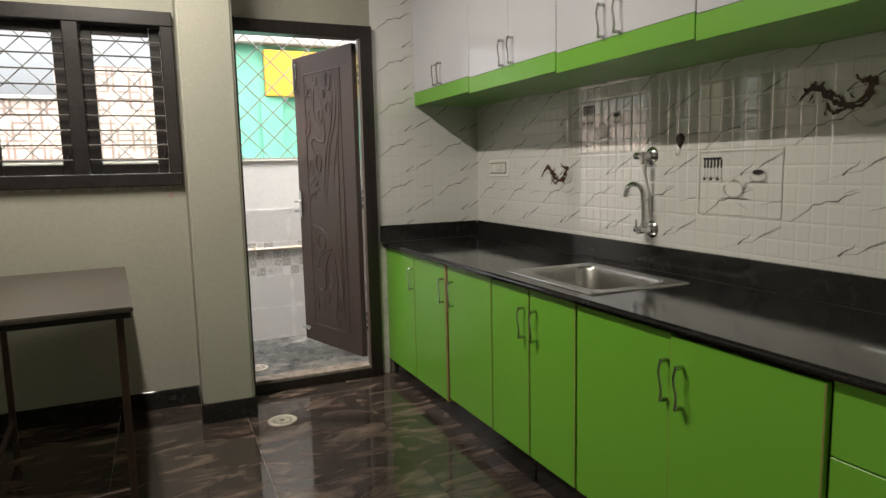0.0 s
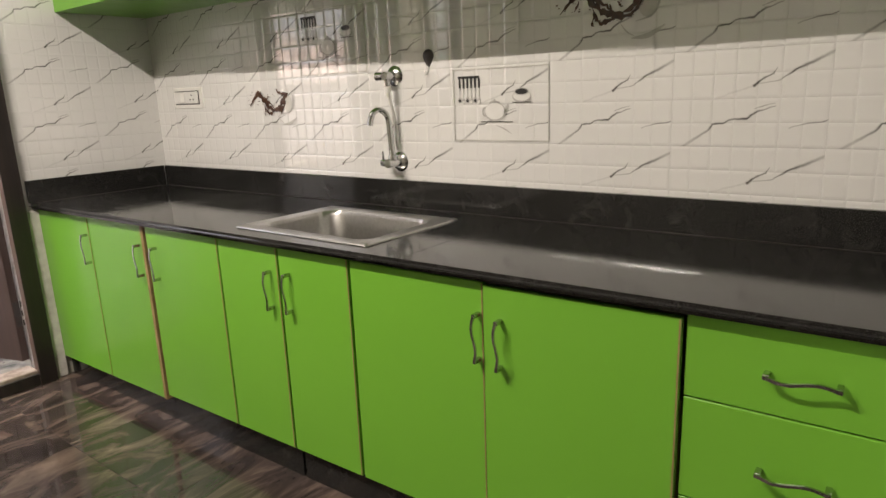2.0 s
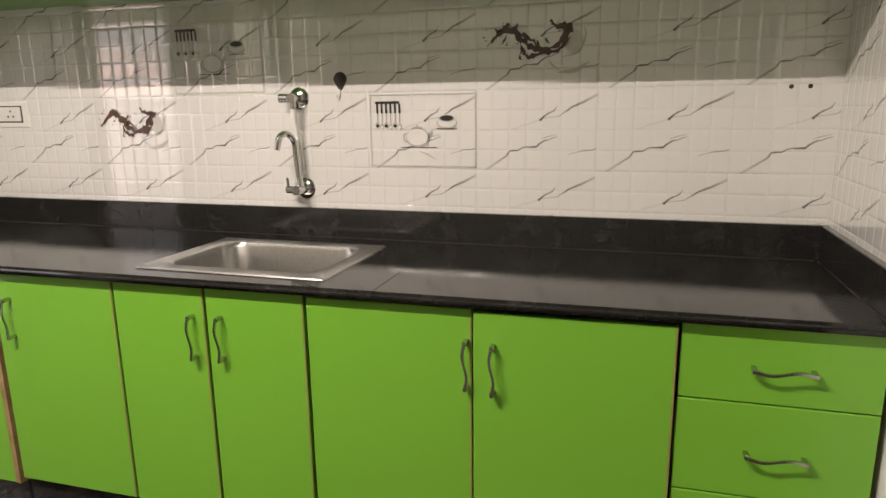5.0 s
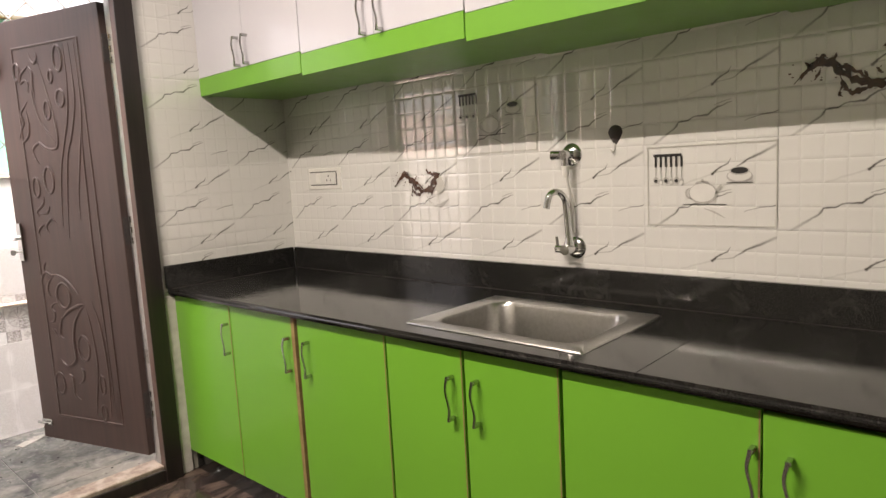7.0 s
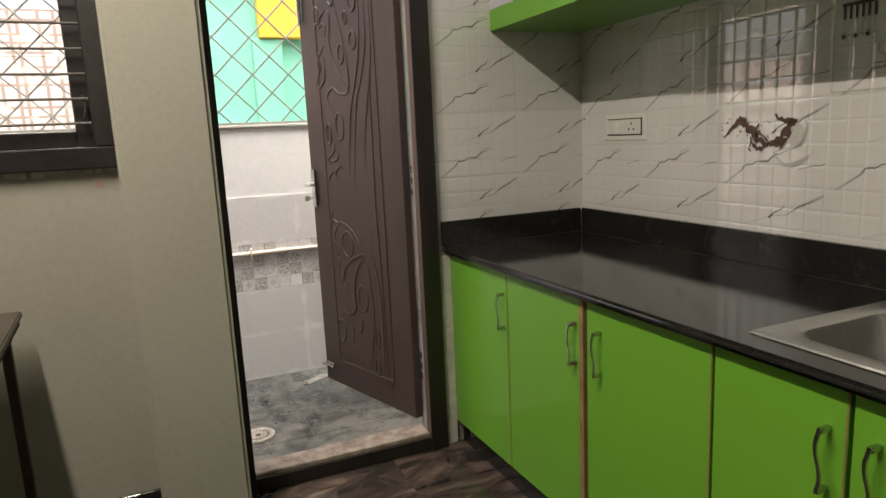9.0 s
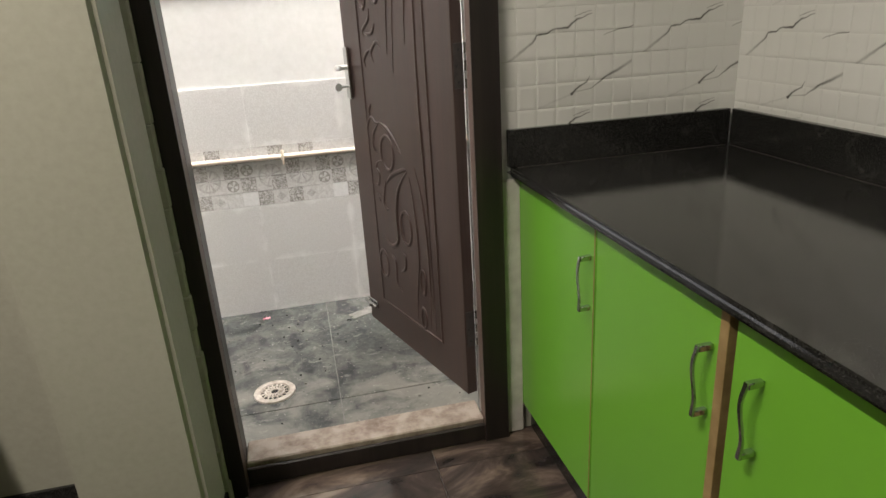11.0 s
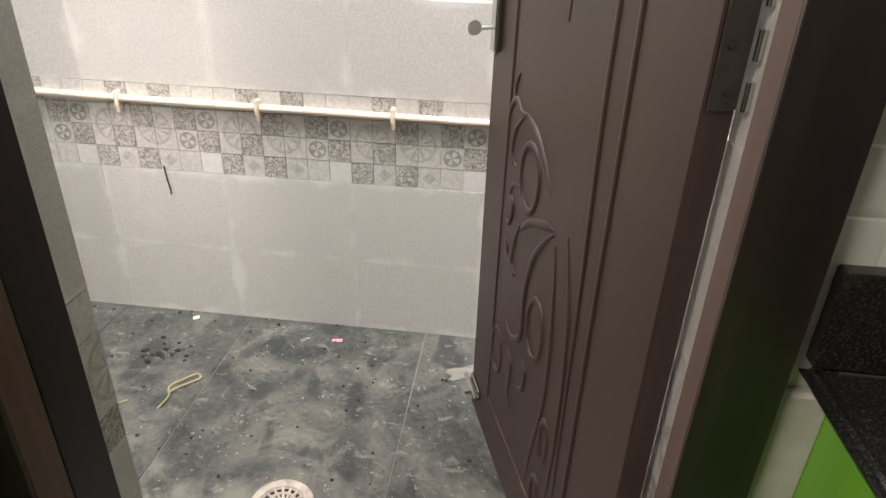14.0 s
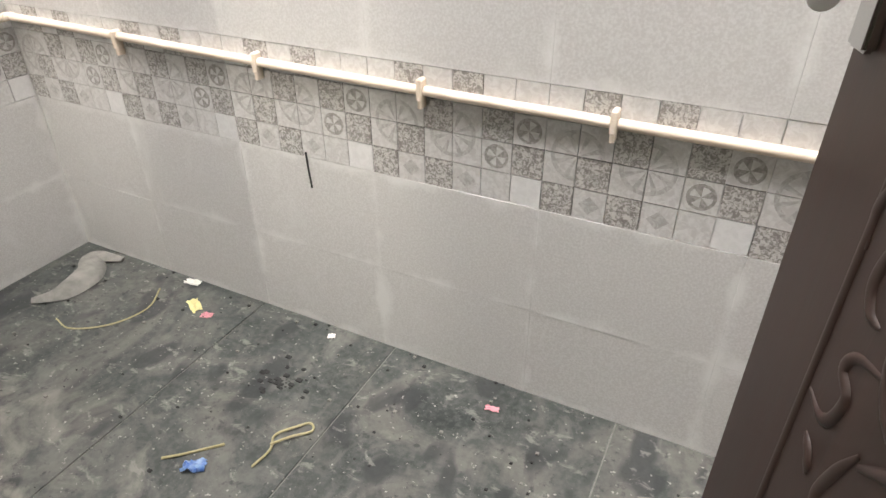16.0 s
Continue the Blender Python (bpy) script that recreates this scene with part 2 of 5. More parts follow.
def grey_tile():
    n = Net("pale_grey_tile", 0.4)
    p = n.place()
    fine, slow = n.noise(p, 220, 3), n.noise(p, 5, 5, 0.6)
    c = n.mix(n.ramp(fine, (0.4, 0.0), (0.65, 1.0)), (0.47, 0.455, 0.44), (0.55, 0.54, 0.525))
    smear = n.ramp(n.noise(n.scaled(p, 1, 1, 0.5), 7, 5, 0.65, 0.8), (0.55, 0.0), (0.75, 0.6))
    sep = n.node("ShaderNodeSeparateXYZ", Vector=n.coord())
    ex = n.math("MINIMUM", sep.outputs[0], n.math("SUBTRACT", TW, sep.outputs[0]))
    ez = n.math("MINIMUM", sep.outputs[2], n.math("SUBTRACT", TH, sep.outputs[2]))
    edge = n.math("SUBTRACT", n.noise(p, 9, 5, 0.6), n.math("MULTIPLY", n.math("MINIMUM", ex, ez), 9.0))
    cement = n.ramp(edge, (0.36, 0.0), (0.56, 0.75))
    c = n.mix(smear, c, (0.58, 0.57, 0.55))
    n.base(n.mix(cement, c, (0.64, 0.63, 0.61)))
    n.rough(n.ramp(slow, (0.3, 0.3), (0.7, 0.55)))
    n.bump(fine, 0.05)
    return n.m


M["grey_tile"] = grey_tile()


def flecked(name, a, b, scale, lo, hi):
    n = Net(name, 0.4)
    p = n.place()
    n.base(n.mix(n.ramp(n.noise(p, scale, 3, 0.6, 1.0), (lo, 0.0), (hi, 1.0)), a, b))
    return n.m


M["cell_dark"] = flecked("flecked_print", (0.20, 0.185, 0.17), (0.50, 0.48, 0.46), 150, 0.42, 0.58)
M["cell_light"] = flecked("light_print", (0.46, 0.445, 0.43), (0.56, 0.55, 0.535), 70, 0.4, 0.6)
M["cell_plain"] = flecked("white_cell_print", (0.58, 0.57, 0.56), (0.63, 0.62, 0.61), 60, 0.4, 0.6)
M["cell_mid"] = flecked("mid_grey_print", (0.34, 0.325, 0.31), (0.46, 0.445, 0.43), 90, 0.4, 0.6)
M["cell_ring"] = flecked("dark_rosette_print", (0.22, 0.205, 0.19), (0.36, 0.34, 0.32), 120, 0.4, 0.6)


def floor_dark():
    n = Net("dark_brown_marble_tile", 0.07)
    p = n.shifted(n.place(), n.node("ShaderNodeCombineXYZ", X=n.math("MULTIPLY", n.rand(), 7.0), Y=n.math("MULTIPLY", n.rand(), 13.0)).outputs[0])
    vein = n.noise(n.scaled(p, 1.0, 2.4, 1), 2.4, 8, 0.62, 1.8)
    cloud = n.noise(p, 1.6, 4, 0.5, 0.8)
    c = n.ramp(vein, (0.36, (0.018, 0.014, 0.013)), (0.50, (0.055, 0.04, 0.034)), (0.58, (0.115, 0.083, 0.067)), (0.70, (0.22, 0.17, 0.135)))
    n.base(n.mix(n.ramp(cloud, (0.4, 0.0), (0.65, 0.6)), c, (0.035, 0.03, 0.03)))
    n.rough(n.ramp(n.noise(n.place(), 9, 6, 0.65), (0.4, 0.025), (0.75, 0.13)))
    return n.m


M["floor_dark"] = floor_dark()


def floor_dusty():
    n = Net("dusty_slate_grey_tile", 0.55)
    p = n.place()
    cloud = n.noise(p, 3.4, 7, 0.62, 1.4)
    blot = n.noise(n.scaled(p, 1.6, 1, 1), 8.5, 6, 0.6, 0.9)
    fine = n.noise(p, 70, 5, 0.7)
    c = n.ramp(cloud, (0.34, (0.018, 0.023, 0.022)), (0.48, (0.042, 0.048, 0.044)), (0.62, (0.10, 0.098, 0.088)))
    c = n.mix(n.ramp(blot, (0.53, 0.0), (0.66, 0.5)), c, (0.15, 0.15, 0.135))
    c = n.mix(n.ramp(n.noise(n.shifted(p, (5.0, 3.0, 0.0)), 9, 5, 0.55, 0.6), (0.60, 0.0), (0.70, 0.8)), c, (0.02, 0.021, 0.022))
    c = n.mix(n.ramp(fine, (0.44, 0.0), (0.76, 0.4)), c, (0.16, 0.158, 0.145))
    prints = n.noise(n.scaled(n.shifted(p, (1.3, 8.0, 0.0)), 1.0, 0.55, 1), 11, 2, 0.4, 0.3)
    c = n.mix(n.ramp(prints, (0.58, 0.0), (0.64, 0.75)), c, (0.018, 0.020, 0.022))
    chalk = n.noise(n.scaled(n.shifted(p, (4.3, 2.0, 0.0)), 1.0, 1.7, 1), 17, 5, 0.62, 0.5)
    c = n.mix(n.ramp(chalk, (0.60, 0.0), (0.67, 0.5)), c, (0.24, 0.235, 0.21))
    specks = n.noise(n.shifted(p, (9.0, 1.0, 0.0)), 46, 4, 0.7)
    c = n.mix(n.ramp(specks, (0.58, 0.0), (0.66, 0.75)), c, (0.022, 0.024, 0.024))
    flakes = n.noise(n.shifted(p, (3.0, 7.0, 0.0)), 85, 3, 0.6)
    c = n.mix(n.ramp(flakes, (0.66, 0.0), (0.71, 0.7)), c, (0.38, 0.37, 0.34))
    # tan dust thickens towards the door; its sheen at flat angles is painted in
    near = n.node("ShaderNodeSeparateXYZ", Vector=p).outputs[1]
    dust_sheen = n.math("SUBTRACT", n.noise(n.shifted(p, (2.1, 6.0, 0.0)), 6, 6, 0.6, 0.7), n.math("MULTIPLY", n.math("SUBTRACT", near, 5.7), 0.42))
    c = n.mix(n.ramp(dust_sheen, (0.37, 0.0), (0.54, 0.55)), c, (0.27, 0.255, 0.22))
    n.base(c)
    n.rough(n.ramp(blot, (0.35, 0.3), (0.65, 0.7)))
    n.bump(fine, 0.12)
    return n.m


M["floor_dusty"] = floor_dusty()


def wood(name, a, b, rough, along=2):
    n = Net(name, rough)
    o = n.coord()
    s = [38, 38, 38]
    s[along] = 1.6
    g = n.noise(n.scaled(o, *s), 1.0, 6, 0.65, 0.5)
    n.base(n.mix(n.ramp(g, (0.3, 0.0), (0.7, 1.0)), a, b))
    n.rough(n.math("ADD", n.math("MULTIPLY", g, 0.2), rough - 0.1))
    n.bump(g, 0.12)
    return n.m


M["door"] = wood("dark_brown_door_veneer", (0.034, 0.0195, 0.016), (0.060, 0.035, 0.029), 0.42)
# frame wood in a lighter brown, with the daylight painted into it
M["reveal"] = wood("daylit_brown_frame_wood", (0.07, 0.038, 0.03), (0.12, 0.072, 0.056), 0.45)
M["frame"] = wood("black_brown_frame_paint", (0.010, 0.008, 0.0075), (0.028, 0.02, 0.018), 0.36)


def dusty_sill():
    n = Net("dusty_sill_wood", 0.7)
    p = n.place()
    d = n.noise(p, 14, 6, 0.65)
    n.base(n.mix(n.ramp(d, (0.3, 0.0), (0.6, 1.0)), (0.13, 0.085, 0.065), (0.36, 0.30, 0.25)))
    n.bump(d, 0.2)
    return n.m


M["sill"] = dusty_sill()


def plaid():
    n = Net("pink_plaid_facade_tile", 0.6)
    p = n.place()
    sep = n.node("ShaderNodeSeparateXYZ", Vector=p)
    hits = 0.0
    for axis, pitch, offs in ((0, 0.29, (0.0, 0.05)), (2, 0.235, (0.0, 0.06)), (0, 0.29, (0.15,)), (2, 0.235, (0.13,))):
        for off in offs:
            f = n.math("FRACT", n.math("DIVIDE", n.math("ADD", sep.outputs[axis], 50 + off), pitch))
            hits = n.math("MAXIMUM", hits, n.math("LESS_THAN", f, 0.085))
    gap = n.ramp(n.noise(p, 5, 2), (0.38, 0.1), (0.5, 0.75))
    n.base(n.mix(n.math("MULTIPLY", hits, gap), (0.55, 0.43, 0.38), (0.13, 0.085, 0.07)))
    return n.m


M["plaid"] = plaid()


def pane_glass():
    n = Net("window_glass", 0.02)
    n.b.inputs["Transmission Weight"].default_value = 1.0
    n.b.inputs["IOR"].default_value = 1.05
    n.base((0.95, 0.97, 0.96))
    return n.m


M["glass"] = pane_glass()


def lamp_mat():
    n = Net("lamp_diffuser", 0.4)
    n.base((0.9, 0.9, 0.88))
    n.b.inputs["Emission Color"].default_value = (1.0, 0.95, 0.84, 1)
    n.b.inputs["Emission Strength"].default_value = 8.0
    return n.m


M["lamp"] = lamp_mat()


# ---- mesh helpers ----
def box(bm, x0, x1, y0, y1, z0, z1, bevel=0.0, seg=1):
    vs = bmesh.ops.create_cube(bm, size=1.0)["verts"]
    for v in vs:
        v.co = Vector(((x0 + x1) / 2 + v.co.x * (x1 - x0), (y0 + y1) / 2 + v.co.y * (y1 - y0), (z0 + z1) / 2 + v.co.z * (z1 - z0)))
    if bevel:
        es = list({e for v in vs for e in v.link_edges})
        bmesh.ops.bevel(bm, geom=es, offset=bevel, segments=seg, affect="EDGES", clamp_overlap=True)
    return bm


def boxed(*args, **kw):
    return box(bmesh.new(), *args, **kw)


def tube(bm, pts, r, sides=8, flat=1.0, closed=False):
    """A round rod along points; flat squeezes it along its second side."""
    pts = [Vector(p) for p in pts]
    rings, n = [], len(pts)
    up = Vector((0.31, 0.17, 0.93)).normalized()
    for i, p in enumerate(pts):
        a = pts[i - 1] if (i or closed) else p
        b = pts[(i + 1) % n] if (i < n - 1 or closed) else p
        d = (b - a).normalized()
        if abs(d.dot(up)) > 0.97:
            up = Vector((0.95, 0.2, 0.1)).normalized()
        s = d.cross(up).normalized()
        u = s.cross(d)
        rr = r[i] if isinstance(r, (list, tuple)) else r
        rings.append([bm.verts.new(p + rr * (math.cos(k * math.tau / sides) * s + flat * math.sin(k * math.tau / sides) * u)) for k in range(sides)])
    for i in range(n if closed else n - 1):
        a, b = rings[i], rings[(i + 1) % n]
        for k in range(sides):
            bm.faces.new((a[k], a[(k + 1) % sides], b[(k + 1) % sides], b[k]))
    if not closed:
        bm.faces.new(rings[0][::-1])
        bm.faces.new(rings[-1])
    return bm


def lathe(bm, profile, centre=(0, 0, 0), axis="z", sides=28):
    """A turned body: profile of (radius, height)."""
    c = Vector(centre)
    rings = []
    for r, h in profile:
        ring = []
        for k in range(sides):
            a = k * math.tau / sides
            u, v = r * math.cos(a), r * math.sin(a)
            ring.append(bm.verts.new(c + (Vector((u, v, h)) if axis == "z" else Vector((-h, u, v)) if axis == "x" else Vector((u, h, v)))))
        rings.append(ring)
    for a, b in zip(rings, rings[1:]):
        for k in range(sides):
            bm.faces.new((a[k], a[(k + 1) % sides], b[(k + 1) % sides], b[k]))
    bm.faces.new(rings[0][::-1])
    bm.faces.new(rings[-1])
    return bm


def smooth_line(pts, n=6):
    """Points along a smooth line through pts."""
    P = [Vector(p) for p in pts]
    P = [2 * P[0] - P[1]] + P + [2 * P[-1] - P[-2]]
    out = []
    for i in range(1, len(P) - 2):
        for k in range(n):
            t = k / n
            a, b, c, d = P[i - 1:i + 3]
            out.append(0.5 * ((2 * b) + (c - a) * t + (2 * a - 5 * b + 4 * c - d) * t * t + (3 * b - a - 3 * c + d) * t ** 3))
    return out + [P[-2]]


def mesh_of(name, bm, mats, smooth=False):
    bmesh.ops.recalc_face_normals(bm, faces=bm.faces[:])
    if smooth:
        for f in bm.faces:
            f.smooth = True
        for e in bm.edges:
            if len(e.link_faces) == 2 and e.calc_face_angle(0) > 0.7:
                e.smooth = False
    me = bpy.data.meshes.new(name)
    bm.to_mesh(me)
    bm.free()
    for m in mats if isinstance(mats, (list, tuple)) else (mats,):
        me.materials.append(m)
    return me


def part(name, bm, mats, parent=None, label="", smooth=False):
    ob = new(name, bm if isinstance(bm, bpy.types.Mesh) else mesh_of(name, bm, mats, smooth))
    ob.parent = parent
    if label:
        ob["label"] = label
    return ob


def thing(name, label, category, group="", at=None, kind=""):
    ob = tagged(new(name), label, category, group, kind)
    if at is not None:
        ob.matrix_world = at
    return ob


def solid(name, bm, mats, label, category, group="", at=None, kind="", smooth=False):
    ob = part(name, bm, mats, None, "", smooth)
    tagged(ob, label, category, group, kind)
    if at is not None:
        ob.matrix_world = at
    return ob


def structure(name, bm, mats, label, category="wall", smooth=False):
    return solid(name, bm, mats, label, category, kind="structure", smooth=smooth)


# ---- large structure ----
X0, Y0 = -1.3, -1.2
DX0, DX1, DTOP = 1.185, 1.975, 2.12      # outer edges of the door frame
WX0, WX1, WZ0, WZ1 = 0.02, 0.925, 1.255, 2.12  # window frame

floor = structure("floor", boxed(X0, XW + 0.1, Y0, WY, -0.12, FL - 0.004), M["grey_grout"], "dark polished brown marble tile kitchen floor", "floor")

bm = bmesh.new()
box(bm, X0, WX0, WY, WY + WT, -0.12, CEIL)
box(bm, WX0, WX1, WY, WY + WT, -0.12, WZ0)
box(bm, WX0, WX1, WY, WY + WT, WZ1, CEIL)
box(bm, WX1, DX0, WY, WY + WT, -0.12, CEIL)
box(bm, DX0, DX1, WY, WY + WT, DTOP, CEIL)
box(bm, DX0, DX1, WY, WY + WT, -0.12, 0.0)
box(bm, DX1, UX1, WY + 0.002, WY + WT, -0.12, CEIL)
wall_north = structure("wall_north", bm, M["paint"], "cream painted plaster wall with door and window")
wall_east = structure("wall_east", boxed(XW + 0.008, XW + 0.15, Y0, WY + 0.002, -0.12, CEIL), M["grout"], "counter wall clad in white marble tiles")
wall_west = structure("wall_west", boxed(X0 - 0.12, X0, Y0, WY + WT, -0.12, CEIL), M["paint"], "cream painted plaster wall")
wall_south = structure("wall_south", boxed(X0, XW + 0.15, Y0 - 0.12, Y0, -0.12, CEIL), M["paint"], "cream painted plaster wall")
partition = structure("wall_partition", boxed(1.63, XW + 0.008, PY - 0.12, PY - 0.008, FL - 0.004, CEIL, bevel=0.004), M["white_paint"], "short white painted partition at the counter's end")
ceiling = structure("ceiling", boxed(X0 - 0.12, XW + 0.15, Y0 - 0.12, WY + WT, CEIL, CEIL + 0.12), M["ceiling"], "white painted ceiling", "ceiling")

# pillar with softened corners between window and door, plastered back to the door frame
PX0, PX1, PYF = 0.935, 1.184, 5.152
bm = bmesh.new()
box(bm, PX0, PX1, PYF, 5.335, FL + 0.10, CEIL)
es = [e for e in bm.edges if abs(e.verts[0].co.z - e.verts[1].co.z) > 1 and e.verts[0].co.y < 5.3]
bmesh.ops.bevel(bm, geom=es, offset=0.012, segments=3, affect="EDGES")
pillar = structure("wall_pillar", bm, M["paint"], "cream painted square pillar beside the door", smooth=True)
bm = boxed(PX0, 1.170, 5.3352, WY + 0.01, FL, CEIL)
random.seed(8)
z = FL
while z < CEIL - 0.1:
    h = random.uniform(0.05, 0.13)
    box(bm, 1.165, 1.182 + random.uniform(0, 0.005), 5.398 + random.uniform(-0.004, 0.004), 5.4245, z, min(z + h, CEIL), bevel=0.003)
    z += h
structure("wall_pillar_return", bm, M["paint"], "cream plaster return between pillar and door frame")

# dark skirting
bm = bmesh.new()
box(bm, X0, PX0, WY - 0.012, WY, FL, FL + 0.098, bevel=0.002)
baseboard = structure("baseboard", bm, M["granite"], "polished black stone skirting", "skirting")
bm = bmesh.new()
box(bm, PX0 - 0.011, PX1 + 0.008, PYF - 0.011, 5.335, FL, FL + 0.0995, bevel=0.002)
box(bm, PX0 - 0.011, PX0 - 0.0005, 5.3355, WY - 0.0125, FL, FL + 0.0995, bevel=0.002)
structure("baseboard_pillar", bm, M["granite"], "polished black stone skirting round the pillar", "skirting")
structure("baseboard_west", boxed(X0, X0 + 0.012, Y0, WY - 0.013, FL, FL + 0.098), M["granite"], "polished black stone skirting", "skirting")

# utility space
structure("floor_utility", boxed(UX0 - 0.1, UX1 + 0.1, WY + WT, UY + 0.1, -0.1, UF - 0.003), M["floor_grout"], "dusty grey stone tile utility floor", "floor")
wall_parapet = structure("wall_parapet", boxed(UX0 - 0.12, UX1 + 0.12, UY + 0.008, UY + 0.13, -0.1, 1.385), M["parapet"], "white parapet wall tiled grey below", "wall")
wall_utility_west = structure("wall_utility_west", boxed(UX0 - 0.12, UX0 - 0.008, WY + WT, UY + 0.008, -0.1, 2.78), M["white_paint"], "white utility side wall tiled grey below", "wall")
structure("wall_utility_east", boxed(UX1, UX1 + 0.12, WY + WT, UY + 0.008, -0.1, 2.78), M["white_paint"], "white utility side wall", "wall")
# unseen white layer on the outer face, added to bounce daylight onto the parapet
bm = bmesh.new()
box(bm, UX0, 1.14, WY + WT + 0.0005, WY + WT + 0.006, UF, WZ0 - 0.01)
box(bm, UX0, 1.14, WY + WT + 0.0005, WY + WT + 0.006, WZ1 + 0.01, CEIL)
box(bm, 1.98, UX1, WY + WT + 0.0005, WY + WT + 0.006, UF, CEIL)
structure("wall_utility_south", bm, M["white_paint"], "unseen white layer added on the kitchen wall's outer face to bounce daylight")
structure("trim_parapet", boxed(UX0, UX1, UY - 0.006, UY + 0.13, 1.3855, 1.40, bevel=0.003), M["paint"], "plaster cap on the parapet", "trim")

# diamond grill over the parapet
grill = thing("window_grill", "grey painted iron diamond grill above the parapet", "grill")
G0, G1, STEP = 1.40, 2.78, 0.178
gy = UY + 0.06
k = -int((G1 - G0) / STEP) - 1
while UX0 + k * STEP < UX1:
    for sgn in (1, -1):
        xa = UX0 + k * STEP
        pts = [(xa, G0), (xa + (G1 - G0), G1)] if sgn > 0 else [(xa + (G1 - G0), G0), (xa, G1)]
        (ax, az), (bx, bz) = pts
        m = (bz - az) / (bx - ax)
        lo, hi = max(min(ax, bx), UX0), min(max(ax, bx), UX1)
        if hi - lo > 0.02:
            bm = bmesh.new()
            tube(bm, [(lo, gy + 0.004 * sgn, az + m * (lo - ax)), (hi, gy + 0.004 * sgn, az + m * (hi - ax))], 0.0042, 6)
            part("grill_bar", bm, M["grill"], grill)
    k += 1
for z in (G0 + 0.006, G1 - 0.01):
    part("grill_rail", boxed(UX0, UX1, gy - 0.012, gy + 0.012, z - 0.008, z + 0.008, bevel=0.002), M["grill"], grill)

# outside
structure("ground", boxed(-400, 400, -400, 600, -0.5, -0.122), M["ground"], "dusty ground outside", "ground")
house = thing("house", "teal and yellow painted neighbouring house behind the grill", "house", at=pose(0, 0, 0))
HF = 7.34
part("wall", boxed(1.30, 6.0, HF + 0.06, 11, -3.2, 2.34), M["teal"], house)
part("wall", boxed(1.665, 3.2, HF, HF + 0.059, 1.93, 2.30, bevel=0.006), M["yellow"], house, "yellow painted upper panel")
part("ledge", boxed(1.30, 6.0, HF - 0.06, HF + 0.059, 1.30, 1.40, bevel=0.006), M["teal_dark"], house)
part("pilaster", boxed(1.62, 1.80, HF + 0.02, HF + 0.059, 1.401, 1.929, bevel=0.006), M["teal"], house)
part("roof", boxed(1.25, 6.1, HF - 0.02, 11.1, 2.343, 2.40, bevel=0.01), M["concrete"], house)
facade = thing("house", "pink and white plaid-tiled neighbouring house", "house", at=pose(0, 0, 0))
part("wall", boxed(-4.0, 1.05, 9.0, 13, -3.2, 2.02), M["plaid"], facade)
part("upper_wall", boxed(-0.02, 1.05, 9.0, 13, 2.023, 2.36), M["plaid"], facade)
part("coping", boxed(-4.05, -0.025, 8.97, 13, 2.023, 2.07, bevel=0.01), M["concrete"], facade)


# ---- door frame, leaf ----
door_frame = thing("door_frame", "dark brown wooden door frame with a dusty sill", "door frame", kind="structure")
FY0, FY1 = 5.425, 5.555
part("jamb", boxed(1.172, 1.2235, 5.425, 5.431, FL, DTOP, bevel=0.001), M["frame"], door_frame)
part("jamb", boxed(1.9045, DX1, 5.455, 5.461, FL, DTOP, bevel=0.001), M["frame"], door_frame)
# rebates take the lighter brown that paints daylight onto the frame's inner faces
part("jamb_rebate", boxed(1.172, 1.2225, 5.4312, 5.481, FL, DTOP, bevel=0.002), M["reveal"], door_frame)
part("jamb_rebate", boxed(1.905, DX1, 5.4612, 5.504, FL, DTOP, bevel=0.002), M["reveal"], door_frame)
part("jamb_back", boxed(1.172, 1.2225, 5.4812, 5.552, FL, DTOP, bevel=0.001), M["frame"], door_frame)
part("head", boxed(1.2245, 1.9055, 5.455, FY1, DTOP - 0.068, DTOP, bevel=0.003), M["frame"], door_frame)
part("sill", boxed(1.2245, 1.9055, 5.475, FY1 + 0.02, FL, 0.141, bevel=0.004), M["sill"], door_frame, "dusty brown wooden sill")
part("sill_front", boxed(1.2245, 1.9055, 5.462, 5.4745, FL, 0.126, bevel=0.003), M["frame"], door_frame)
structure("trim_packing", boxed(1.1855, 1.2035, 5.5525, WY + WT - 0.001, FL, DTOP), M["plaster"], "plaster packing behind the door frame", "trim")
structure("trim_reveal", boxed(1.9335, DX1 + 0.001, 5.5045, WY + WT - 0.001, FL, DTOP), M["plaster"], "plaster packing behind the door frame", "trim")
structure("trim_plaster", boxed(DX1 + 0.001, 2.03, 5.474, WY + 0.001, FL, 0.85, bevel=0.004), M["plaster"], "rough plaster strip beside the door frame", "trim")

HX, HY = 1.890, 5.546
LEAF_W, LEAF_Z0, LEAF_Z1, LEAF_T = 0.700, 0.168, 2.045, 0.034
turn = math.degrees(math.atan2(0.664, -0.219))  # direction of the open leaf
door_1 = thing("door_1", "open dark brown wooden door leaf with carved floral relief", "door", at=pose(HX, HY, LEAF_Z0, 0, 0, turn), kind="structure")
# leaf coordinates: x from the hinge to the free edge, y away from the carved face's back, z up; the carved face looks to +y
LH = LEAF_Z1 - LEAF_Z0
part("leaf", boxed(0.02, LEAF_W, -LEAF_T, 0.0, 0.0, LH, bevel=0.002), M["door"], door_1)


